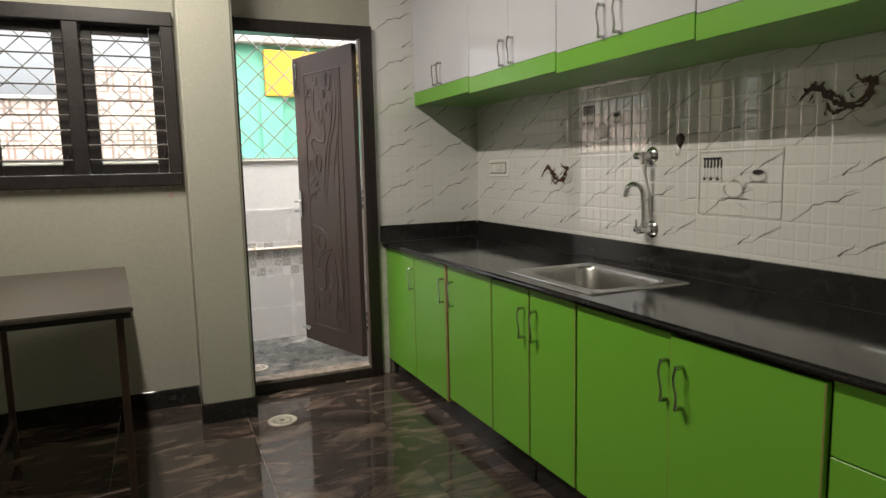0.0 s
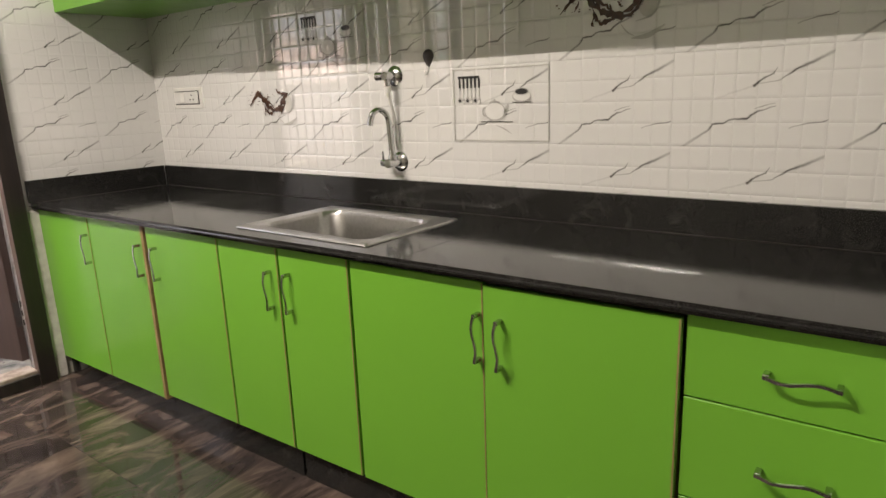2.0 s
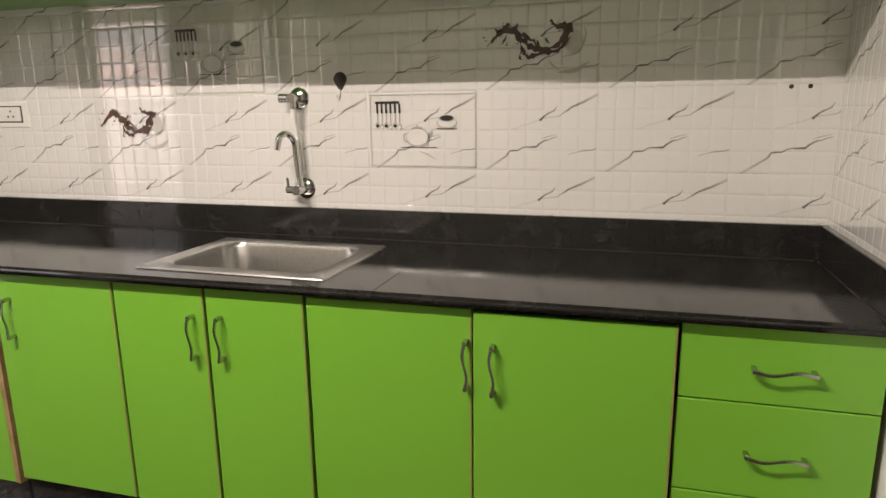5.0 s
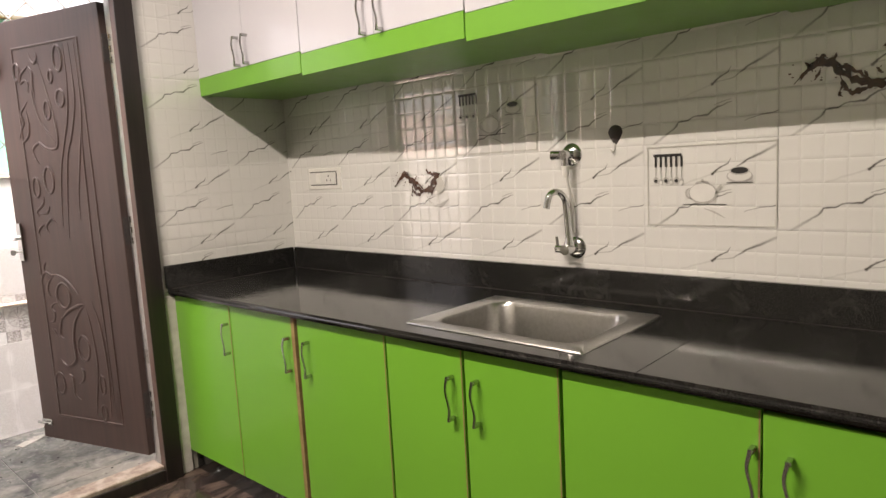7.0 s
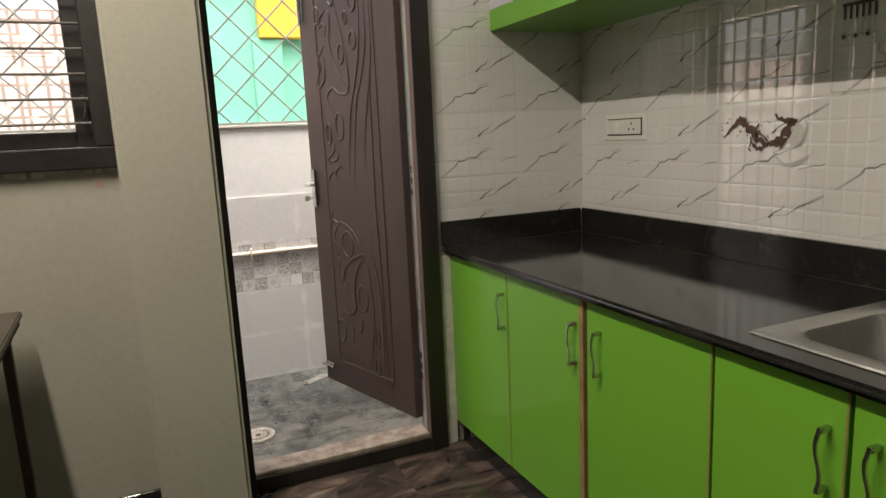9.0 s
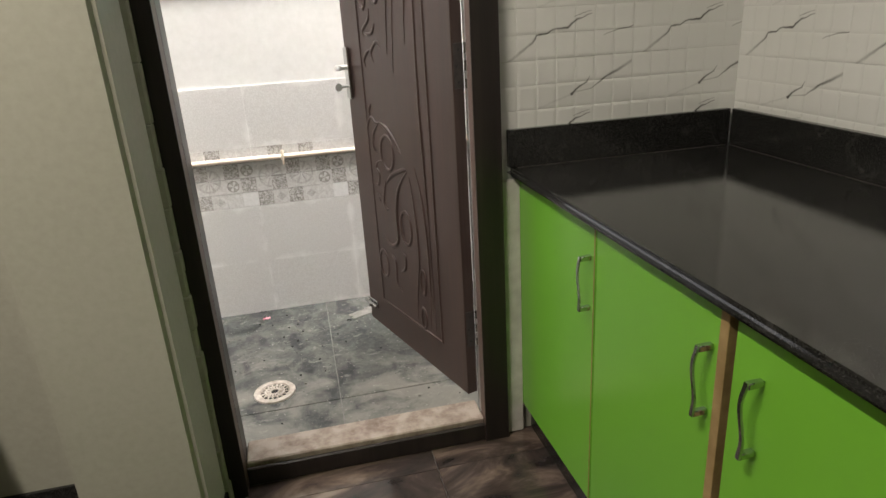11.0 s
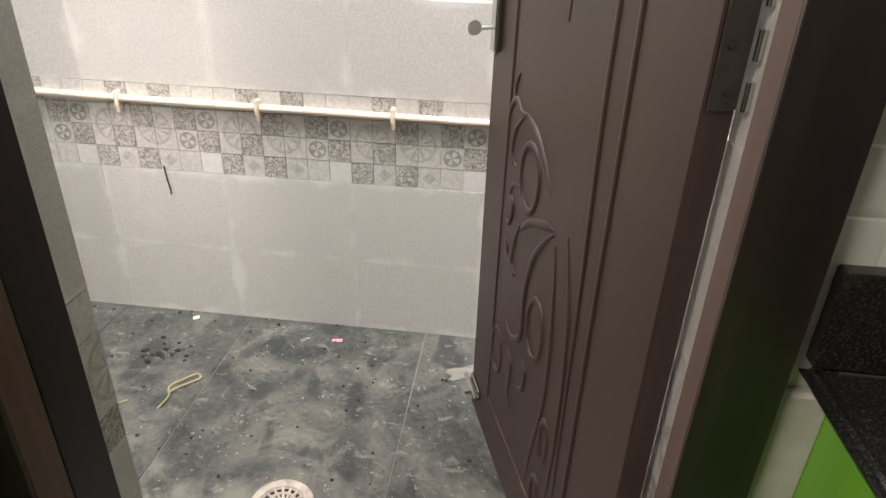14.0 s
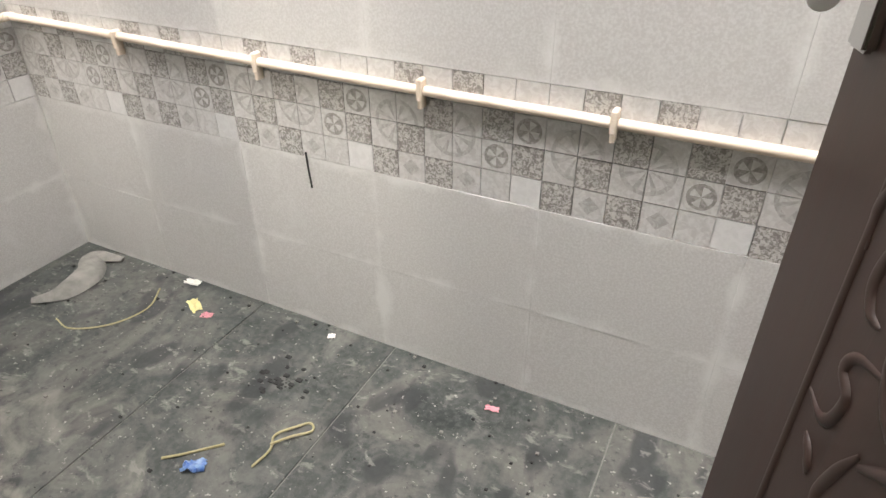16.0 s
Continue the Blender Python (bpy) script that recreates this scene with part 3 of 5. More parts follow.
def relief(pts, r=0.0042, closed=False, n=5):
    """A rounded carved bead that follows (u, v) points on the leaf's face."""
    line = smooth_line([(u, 0, v) for u, v in pts], n) if not closed else [Vector((u, 0, v)) for u, v in pts]
    bm, rings, m = bmesh.new(), [], len(line)
    for i, p in enumerate(line):
        a = line[i - 1] if (i or closed) else p
        b = line[(i + 1) % m] if (i < m - 1 or closed) else p
        d = (b - a).normalized()
        side = Vector((-d.z, 0, d.x))
        taper = 1.0 if closed or r < 0.0036 else 0.35 + 0.65 * min(1.0, 4 * i / m, 4 * (m - 1 - i) / m)
        rings.append([bm.verts.new(p + side * (1.5 * r * taper * math.cos(k * math.pi / 5)) + Vector((0, 0.0002 + 0.95 * r * taper * math.sin(k * math.pi / 5), 0))) for k in range(6)])
    for i in range(m if closed else m - 1):
        a, b = rings[i], rings[(i + 1) % m]
        for k in range(5):
            bm.faces.new((a[k], a[k + 1], b[k + 1], b[k]))
    return part("carving", bm, M["door"], door_1, smooth=True)


def oval(u, v, a, b, start=0, end=360, r=0.0042):
    n = 18
    pts = [(u + a * math.cos(radians(start + (end - start) * k / n)), v + b * math.sin(radians(start + (end - start) * k / n))) for k in range(n + (end - start < 360))]
    relief(pts, r, closed=end - start >= 360, n=1)


U0, U1, V0, V1 = 0.156, 0.570, 0.120, 1.758
for a, b in (((U0, V0), (U1, V0)), ((U1, V0), (U1, V1)), ((U1, V1), (U0, V1)), ((U0, V1), (U0, V0))):
    relief([a, b], 0.0034, n=1)
# long flowing lines
relief([(0.243, 1.743), (0.245, 1.597), (0.265, 1.458), (0.307, 1.344), (0.344, 1.243), (0.368, 1.11), (0.382, 0.993)], 0.0036)
relief([(0.212, 1.743), (0.208, 1.597), (0.215, 1.494), (0.256, 1.373), (0.297, 1.285), (0.33, 1.11), (0.351, 0.94)], 0.0036)
relief([(0.178, 1.743), (0.176, 1.548), (0.186, 1.427), (0.214, 1.315), (0.232, 1.236), (0.256, 1.129), (0.266, 1.022)], 0.0036)
relief([(0.173, 1.53), (0.199, 1.305), (0.205, 1.11), (0.21, 0.866), (0.199, 0.574), (0.193, 0.144)], 0.0036)
relief([(0.304, 0.632), (0.286, 0.559), (0.273, 0.427), (0.277, 0.339), (0.301, 0.232), (0.312, 0.144)], 0.0036)
relief([(0.262, 0.666), (0.23, 0.574), (0.214, 0.456), (0.212, 0.31), (0.224, 0.144)], 0.0036)
# upper plant
oval(0.558, 1.661, 0.019, 0.036)
oval(0.437, 1.729, 0.024, 0.044, 180, 360)
oval(0.286, 1.69, 0.026, 0.052)
oval(0.343, 1.622, 0.013, 0.024)
oval(0.298, 1.529, 0.024, 0.034)
oval(0.388, 1.487, 0.020, 0.038)
relief([(0.414, 1.695), (0.382, 1.587), (0.354, 1.47), (0.343, 1.383), (0.354, 1.332), (0.395, 1.324), (0.433, 1.334), (0.467, 1.355), (0.511, 1.329), (0.498, 1.285), (0.481, 1.263)])
relief([(0.456, 1.646), (0.472, 1.568), (0.46, 1.5), (0.437, 1.441), (0.4, 1.392), (0.358, 1.344)], 0.0036)
relief([(0.477, 1.68), (0.502, 1.665), (0.53, 1.646), (0.54, 1.612), (0.511, 1.622), (0.49, 1.607), (0.498, 1.568)])
relief([(0.477, 1.68), (0.456, 1.646), (0.462, 1.597), (0.456, 1.548)])
relief([(0.509, 1.535), (0.539, 1.509), (0.562, 1.485), (0.55, 1.446), (0.572, 1.417), (0.592, 1.379)])
relief([(0.525, 1.495), (0.518, 1.451), (0.523, 1.402), (0.542, 1.378), (0.572, 1.358), (0.562, 1.315)])
oval(0.434, 1.194, 0.030, 0.056)
oval(0.523, 1.166, 0.022, 0.042)
relief([(0.483, 1.124), (0.49, 1.095), (0.511, 1.079), (0.539, 1.059), (0.53, 1.037)])
relief([(0.452, 1.082), (0.47, 1.056), (0.498, 1.049), (0.523, 1.053)])
relief([(0.425, 1.01), (0.446, 1.027), (0.468, 1.017), (0.49, 0.993), (0.479, 0.965)])
relief([(0.502, 1.002), (0.525, 0.993), (0.546, 0.971), (0.539, 0.949)])
# lower plant
relief([(0.528, 0.835), (0.545, 0.814), (0.543, 0.791)], 0.0043)
relief([(0.565, 0.714), (0.571, 0.746), (0.555, 0.777), (0.532, 0.789), (0.507, 0.775), (0.474, 0.78)], 0.0043)
relief([(0.474, 0.78), (0.428, 0.765), (0.382, 0.734), (0.344, 0.694)], 0.0052)
relief([(0.489, 0.774), (0.526, 0.741), (0.538, 0.704), (0.527, 0.681), (0.509, 0.678)], 0.0043)
oval(0.439, 0.685, 0.044, 0.056, r=0.0043)
relief([(0.482, 0.654), (0.518, 0.642), (0.528, 0.621), (0.51, 0.606), (0.517, 0.575), (0.534, 0.562), (0.562, 0.567)], 0.0043)
relief([(0.542, 0.533), (0.525, 0.522), (0.518, 0.504)], 0.0043)
relief([(0.463, 0.58), (0.428, 0.609), (0.393, 0.627), (0.341, 0.646), (0.315, 0.65)], 0.0052)
relief([(0.467, 0.588), (0.482, 0.553), (0.494, 0.507), (0.478, 0.489), (0.462, 0.492)], 0.0043)
relief([(0.311, 0.647), (0.347, 0.616), (0.386, 0.565), (0.407, 0.49), (0.405, 0.421), (0.411, 0.392), (0.441, 0.368), (0.477, 0.363), (0.51, 0.389)], 0.0052)
oval(0.347, 0.452, 0.036, 0.056, r=0.0043)
oval(0.535, 0.275, 0.032, 0.05, r=0.0043)
relief([(0.472, 0.324), (0.443, 0.306), (0.445, 0.233), (0.41, 0.207)], 0.0043)
relief([(0.386, 0.36), (0.367, 0.343), (0.375, 0.304), (0.409, 0.282)], 0.0043)
oval(0.256, 0.292, 0.016, 0.042)
oval(0.266, 0.162, 0.016, 0.036)

lock = part("lock_plate", boxed(LEAF_W - 0.045, LEAF_W - 0.012, 0.0005, 0.012, 0.84, 1.01, bevel=0.003, seg=2), M["chrome"], door_1, "chrome lock plate")
bm = tube(bmesh.new(), [(LEAF_W - 0.028, 0.010, 0.945), (LEAF_W - 0.028, 0.040, 0.945)], 0.009, 12)
box(bm, LEAF_W - 0.062, LEAF_W - 0.018, 0.038, 0.052, 0.936, 0.954, bevel=0.004, seg=2)
# lever and key share the pale steel with the painted sky reflection
part("lever", bm, M["key"], lock, "chrome lever with reflected sky painted into its pale colour", smooth=True)
bm = tube(bmesh.new(), [(LEAF_W - 0.028, 0.010, 0.882), (LEAF_W - 0.028, 0.034, 0.882)], 0.0035, 8)
lathe(bm, [(0.002, -0.0015), (0.0135, -0.001), (0.0135, 0.001), (0.002, 0.0015)], (LEAF_W - 0.028, 0.046, 0.882), "x", 16)
part("key", bm, M["key"], lock, "small steel key in the lock", smooth=True)
bolt = part("tower_bolt", boxed(LEAF_W - 0.075, LEAF_W - 0.004, 0.0005, 0.007, 0.062, 0.092, bevel=0.002), M["chrome"], door_1, "steel tower bolt")
bm = tube(bmesh.new(), [(LEAF_W - 0.085, 0.014, 0.077), (LEAF_W + 0.010, 0.014, 0.077)], 0.006, 10)
tube(bm, [(LEAF_W - 0.06, 0.014, 0.077), (LEAF_W - 0.06, 0.034, 0.079)], 0.0045, 8)
part("rod", bm, M["chrome"], bolt, smooth=True)
bolt = part("tower_bolt", boxed(LEAF_W - 0.04, LEAF_W - 0.008, 0.0005, 0.007, 1.66, 1.84, bevel=0.002), M["chrome"], door_1, "steel tower bolt near the top")
part("rod", tube(bmesh.new(), [(LEAF_W - 0.024, 0.014, 1.64), (LEAF_W - 0.024, 0.014, 1.86)], 0.006, 10), M["chrome"], bolt, smooth=True)
for hz in (0.22, 0.97, 1.70):
    hinge = part("hinge", boxed(0.0165, 0.0195, -0.032, -0.003, hz - 0.057, hz + 0.057, bevel=0.001), M["iron"], door_1, "dull steel butt hinge")
    for k in range(3):
        z = hz - 0.044 + k * 0.044
        part("knuckle", tube(bmesh.new(), [(0.013, -0.037, z - 0.013), (0.013, -0.037, z + 0.013)], 0.004, 10), M["chrome"], hinge, smooth=True)
    for dz in (-0.04, 0.0, 0.04):
        part("screw", lathe(bmesh.new(), [(0.0042, 0.0), (0.003, 0.001)], (0.0165, -0.018 + 0.006 * (dz == 0), hz + dz), "x", 10), M["dark"], hinge)


# ---- window with bars ----
window_1 = thing("window_1", "black painted window with horizontal iron bars and casements", "window", kind="structure")
fy0, fy1 = 5.452, 5.56
part("window_frame", boxed(WX0, WX1, fy0, fy1, WZ1 - 0.07, WZ1, bevel=0.004), M["black_paint"], window_1)
part("window_frame", boxed(WX0, WX1, fy0, fy1, WZ0, WZ0 + 0.065, bevel=0.004), M["black_paint"], window_1)
for a, b in ((WX0, WX0 + 0.06), (0.435, 0.505), (WX1 - 0.06, WX1)):
    part("window_frame", boxed(a, b, fy0 + 0.001, fy1, WZ0 + 0.0655, WZ1 - 0.0705, bevel=0.004), M["black_paint"], window_1)
for a, b in ((WX0 + 0.061, 0.434), (0.506, WX1 - 0.061)):
    sash = part("casement", boxed(a, a + 0.05, 5.52, 5.55, WZ0 + 0.066, WZ1 - 0.071, bevel=0.003), M["black_paint"], window_1)
    part("stile", boxed(b - 0.05, b, 5.52, 5.55, WZ0 + 0.066, WZ1 - 0.071, bevel=0.003), M["black_paint"], sash)
    part("rail", boxed(a + 0.0505, b - 0.0505, 5.52, 5.55, WZ0 + 0.066, WZ0 + 0.115, bevel=0.003), M["black_paint"], sash)
    part("rail", boxed(a + 0.0505, b - 0.0505, 5.52, 5.55, WZ1 - 0.115, WZ1 - 0.071, bevel=0.003), M["black_paint"], sash)
    glass = part("pane", boxed(a + 0.048, b - 0.048, 5.533, 5.537, WZ0 + 0.113, WZ1 - 0.113), M["glass"], sash)
    glass.visible_shadow = False
    part("latch", tube(bmesh.new(), smooth_line([(b - 0.028, 5.52, 1.40), (b - 0.02, 5.495, 1.405), (b - 0.012, 5.49, 1.44), (b - 0.02, 5.495, 1.475)]), 0.004, 8), M["iron"], sash, smooth=True)
    for k in range(9):
        z = 1.392 + k * 0.0725
        part("bar", tube(bmesh.new(), [(a - 0.001, 5.487, z), (b + 0.001, 5.487, z)], 0.0052, 8, 0.8), M["bar"], window_1, smooth=True)
bm = bmesh.new()
random.seed(5)
for k in range(26):
    x = WX0 + 0.02 + k * 0.034
    box(bm, x, x + random.uniform(0.015, 0.04), 5.472, WY + 0.001, WZ0 - random.uniform(0.006, 0.018), WZ0 + 0.001)
structure("trim_window", bm, M["plaster"], "crumbling plaster along the window's lower edge", "trim")


stain = lathe(bmesh.new(), [(0.013, -0.0006), (0.011, -0.0012)], (0.862, WY, 1.205), "y", 14)
structure("trim_stain", stain, M["pink_stain"], "faded pink paint smudge under the window", "stain")


# ---- counter, sink, cabinets ----
def front(y):
    """x of the base cabinets' doors, which stand a little askew to the wall."""
    return 2.027 + (5.49 - y) * 0.0205


SKEW = math.degrees(math.atan(0.0205))
CT = 0.882
SX0, SX1, SY0, SY1 = 2.10, 2.53, 3.568, 4.152  # sink rim

worktop = thing("worktop", "polished black granite kitchen worktop with upstand", "worktop")


def slab(name, y0, y1, xa=None, xb=None):
    """A piece of worktop with a rounded front edge."""
    bm = bmesh.new()
    xs = [(front(y) - 0.031 if xa is None else xa) for y in (y0, y1)]
    xe = XW - 0.002 if xb is None else xb
    co = [(xs[0], y0), (xe, y0), (xe, y1), (xs[1], y1)]
    lo = [bm.verts.new((x, y, CT - 0.024)) for x, y in co]
    hi = [bm.verts.new((x, y, CT)) for x, y in co]
    bm.faces.new(lo[::-1])
    bm.faces.new(hi)
    for i in range(4):
        bm.faces.new((lo[i], lo[(i + 1) % 4], hi[(i + 1) % 4], hi[i]))
    if xa is None:
        es = [e for e in bm.edges if {e.verts[0], e.verts[1]} in ({hi[0], hi[3]}, {lo[0], lo[3]})]
        bmesh.ops.bevel(bm, geom=es, offset=0.0112, segments=5, affect="EDGES")
    return part(name, bm, M["granite"], worktop, smooth=True)


JY = 3.412
slab("slab", PY + 0.001, JY)
slab("slab", JY + 0.002, SY0 + 0.045)
slab("slab", SY0 + 0.0455, SY1 - 0.0455, None, SX0 + 0.05)
slab("slab", SY0 + 0.0455, SY1 - 0.0455, SX1 - 0.05, None)
slab("slab", SY1 - 0.045, WY - 0.001)
part("upstand", boxed(XW - 0.022, XW - 0.002, PY + 0.001, WY - 0.022, CT + 0.001, CT + 0.098, bevel=0.002), M["granite"], worktop)
part("upstand", boxed(1.998, XW - 0.0225, WY - 0.021, WY - 0.001, CT + 0.001, CT + 0.098, bevel=0.002), M["granite"], worktop)
part("upstand", boxed(front(PY) - 0.02, XW - 0.0225, PY + 0.001, PY + 0.021, CT + 0.001, CT + 0.098, bevel=0.002), M["granite"], worktop)
bm = bmesh.new()
tube(bm, [(XW - 0.024, PY + 0.03, CT + 0.001), (XW - 0.024, WY - 0.03, CT + 0.0003)], 0.0015, 6)
tube(bm, [(2.02, WY - 0.023, CT + 0.001), (XW - 0.03, WY - 0.023, CT + 0.0003)], 0.0015, 6)
tube(bm, [(front(PY), PY + 0.023, CT + 0.001), (XW - 0.03, PY + 0.023, CT + 0.0003)], 0.0015, 6)
part("joint_sealant", bm, M["iron"], worktop, "grey cement joint line")


def rounded_rect(x0, x1, y0, y1, r, n=6):
    out = []
    for cx, cy, a0 in ((x1 - r, y1 - r, 0), (x0 + r, y1 - r, 90), (x0 + r, y0 + r, 180), (x1 - r, y0 + r, 270)):
        for k in range(n + 1):
            a = radians(a0 + 90 * k / n)
            out.append((cx + r * math.cos(a), cy + r * math.sin(a)))
    return out


def build_sink():
    sink = thing("sink", "brushed stainless steel sink set into the granite", "sink")
    bm = bmesh.new()
    n = 6
    loops = []
    zt = CT + 0.0045
    spec = [(0.0, 0.004, CT + 0.0008), (0.003, 0.006, zt), (0.048, 0.05, zt), (0.054, 0.06, zt - 0.003), (0.058, 0.07, zt - 0.016), (0.066, 0.08, CT - 0.17), (0.09, 0.06, CT - 0.185)]
    for inset, r, z in spec:
        loops.append([bm.verts.new((x, y, z)) for x, y in rounded_rect(SX0 + inset, SX1 - inset, SY0 + inset, SY1 - inset, max(r, 0.003), n)])
    for a, b in zip(loops, loops[1:]):
        m = len(a)
        for k in range(m):
            bm.faces.new((a[k], a[(k + 1) % m], b[(k + 1) % m], b[k]))
    bm.faces.new(loops[-1])
    part("bowl", bm, M["steel"], sink, smooth=True)
    bm = lathe(bmesh.new(), [(0.042, 0.0), (0.042, 0.003), (0.03, 0.004), (0.028, 0.001), (0.004, 0.001)], ((SX0 + SX1) / 2, (SY0 + SY1) / 2, CT - 0.1848), "z", 24)
    part("waste", bm, M["chrome"], sink, smooth=True)
    bm = bmesh.new()
    lathe(bm, [(0.025, 0.0), (0.025, 0.3), (0.030, 0.42), (0.042, 0.49)], (2.315, 3.86, 0.2), "z", 16)
    part("trap_pipe", bm, M["plate"], sink)


build_sink()


def handle(parent, u, z, vertical=True, length=0.124):
    """A waved flat chrome strap on two square feet; parent's x runs along the front, y outwards."""
    bm, rings, n = bmesh.new(), [], 20
    for k in range(n + 1):
        t = k / n
        s = (t - 0.5) * length
        wave = math.sin((t - 0.5) * math.tau) * (1 - abs(2 * t - 1) ** 4)
        out, side = 0.024 + 0.003 * math.cos((t - 0.5) * math.pi), -0.0055 * wave
        half = 0.0047 - 0.0012 * math.sin(t * math.pi)
        ring = []
        for a, d in ((-half, 0.0), (half, 0.0), (half * 0.8, 0.0035), (-half * 0.8, 0.0035)):
            ring.append(bm.verts.new((u + side + a, out + d, z - s) if vertical else (u + s, out + d, z + side + a)))
        rings.append(ring)
    for a, b in zip(rings, rings[1:]):
        for k in range(4):
            bm.faces.new((a[k], a[(k + 1) % 4], b[(k + 1) % 4], b[k]))
    bm.faces.new(rings[0][::-1])
    bm.faces.new(rings[-1])
    for e in (-1, 1):
        m = e * (length / 2 - 0.005)
        x, h = (u, z - m) if vertical else (u + m, z)
        box(bm, x - 0.0052, x + 0.0052, 0.0005, 0.0255, h - 0.0052, h + 0.0052, bevel=0.0012)
    return part("handle", bm, M["handle"], parent, "waved chrome strap handle", smooth=True)


ZT = 0.857


def base_unit(y_lo, y_hi, doors, label, rows=None, ZB=0.188):
    """A base cabinet between two places along the wall. Local x runs towards the door wall, y out into the room."""
    w = y_hi - y_lo
    cab = thing("base_cabinet", label, "cabinet", "green base cabinets")
    cab.location = (front(y_lo), y_lo, 0)
    cab.rotation_euler = (0, 0, radians(90 + SKEW))
    depth = 0.53
    part("side_panel", boxed(0.001, 0.017, -depth, -0.02, ZB, 0.66, bevel=0.001), M["raw_edge"], cab)
    part("side_panel", boxed(w - 0.017, w - 0.001, -depth, -0.02, ZB, 0.66, bevel=0.001), M["raw_edge"], cab)
    part("bottom_panel", boxed(0.0175, w - 0.0175, -depth, -0.02, ZB, ZB + 0.016), M["raw_edge"], cab)
    part("back_panel", boxed(0.0175, w - 0.0175, -depth, -depth + 0.006, ZB + 0.017, 0.66), M["raw_edge"], cab)
    part("plinth", boxed(0.0005, w - 0.0005, -0.046, -0.028, FL, ZB - 0.001), M["granite"], cab, "black stone plinth")
    z = ZT
    for h in rows or ():
        d = part("drawer", boxed(0.004, w - 0.003, -0.018, 0.0, z - h + 0.0025, z - 0.001, bevel=0.0015), M["green"], cab)
        handle(d, w * 0.485, z - (0.092 if h < 0.2 else 0.114), False)
        z -= h
    for ya, yb, hy, proud, drop in doors:
        d = part("door", boxed(ya - y_lo, yb - y_lo, -0.018 + proud, proud, ZB, ZT - 0.001 - drop, bevel=0.0015), M["green"], cab)
        handle(d, hy - y_lo, 0.721 - drop).location.y = proud
        part("edge_strip", boxed(ya - y_lo + 0.001, ya - y_lo + 0.0045, -0.0185 + proud, proud + 0.0004, ZB + 0.002, ZT - 0.004 - drop), M["raw_edge"], d)
    return cab


first_unit = base_unit(4.64, 5.485, [(5.0485, 5.483, 5.066, 0.0, 0.0), (4.652, 5.043, 4.67, 0.0, 0.0)], "green laminate base cabinet beside the door wall", ZB=0.166)
part("filler_strip", boxed(-0.006, 0.0105, -0.03, 0.004, 0.166, ZT - 0.002, bevel=0.001), M["raw_edge"], first_unit, "raw brown board strip")
base_unit(3.905, 4.63, [(4.197, 4.622, 4.562, 0.0, 0.0), (3.9045, 4.190, 3.938, 0.0, 0.004)], "green laminate base cabinet under the sink")
base_unit(2.7195, 3.895, [(3.612, 3.897, 3.853, 0.0, 0.002), (3.176, 3.603, 3.188, 0.0, 0.008), (2.7205, 3.170, 3.122, 0.010, 0.011)], "wide green laminate base cabinet with three doors")
base_unit(PY + 0.005, 2.716, [], "green laminate drawer unit at the counter's end", rows=(0.175, 0.222, 0.272))

UT, UXF = 2.46, 2.24


def wall_unit(y_lo, y_hi, doors, UB):
    """A wall cabinet with pale doors over a green bottom rail."""
    w = y_hi - y_lo
    cab = thing("wall_cabinet", "pale lilac laminate wall cabinet with green bottom rail", "wall cabinet", "wall cabinets over the counter")
    cab.location = (UXF, y_lo, 0)
    cab.rotation_euler = (0, 0, radians(90))
    depth = XW - UXF - 0.003
    part("body", boxed(0.001, w - 0.001, -depth, -0.0195, UB + 0.002, UT - 0.001, bevel=0.001), M["green"], cab)
    part("bottom_rail", boxed(0.001, w - 0.001, -0.019, 0.001, UB, UB + 0.074, bevel=0.001), M["green"], cab, "green laminate bottom rail")
    for ya, yb, hy in doors:
        d = part("door", boxed(ya - y_lo + 0.0012, yb - y_lo - 0.0012, -0.018, 0.0, UB + 0.0755, UT, bevel=0.0012), M["white_lam"], cab)
        handle(d, hy - y_lo, UB + 0.135, length=0.115)


wall_unit(4.752, WY - 0.003, [(5.118, WY - 0.004, 5.15), (4.752, 5.118, 5.085)], 1.684)
wall_unit(3.991, 4.750, [(4.36, 4.750, 4.40), (3.991, 4.36, 4.32)], 1.675)
wall_unit(3.285, 3.989, [(3.655, 3.989, 3.70), (3.285, 3.655, 3.615)], 1.666)
wall_unit(2.62, 3.283, [(2.95, 3.283, 2.99), (2.62, 2.95, 2.91)], 1.658)
wall_unit(PY + 0.003, 2.618, [(PY + 0.003, 2.618, 2.57)], 1.652)


# ---- taps and wall fittings ----
def flange(bm, y, z, r=0.036, x=XW):
    lathe(bm, [(r, 0.0), (r, 0.004), (r * 0.8, 0.012), (r * 0.42, 0.016), (r * 0.4, 0.03)], (x, y, z), "x", 24)


tap = thing("kitchen_tap", "chrome wall tap with a swan-neck spout", "tap")
TY, TZ = 3.908, 1.045
bm = bmesh.new()
flange(bm, TY, TZ)
tube(bm, [(XW - 0.02, TY, TZ), (XW - 0.075, TY, TZ)], 0.016, 14)
part("body", bm, M["chrome"], tap, smooth=True)
bm = bmesh.new()
lathe(bm, [(0.016, 0.0), (0.017, 0.012), (0.013, 0.02), (0.013, 0.03)], (XW - 0.045, TY, TZ + 0.008), "z", 18)
pts = smooth_line([(XW - 0.045, TY, TZ + 0.03), (XW - 0.046, TY + 0.006, TZ + 0.12), (XW - 0.051, TY + 0.010, TZ + 0.165), (XW - 0.074, TY + 0.022, TZ + 0.186), (XW - 0.1, TY + 0.032, TZ + 0.176), (XW - 0.113, TY + 0.038, TZ + 0.135)], 8)
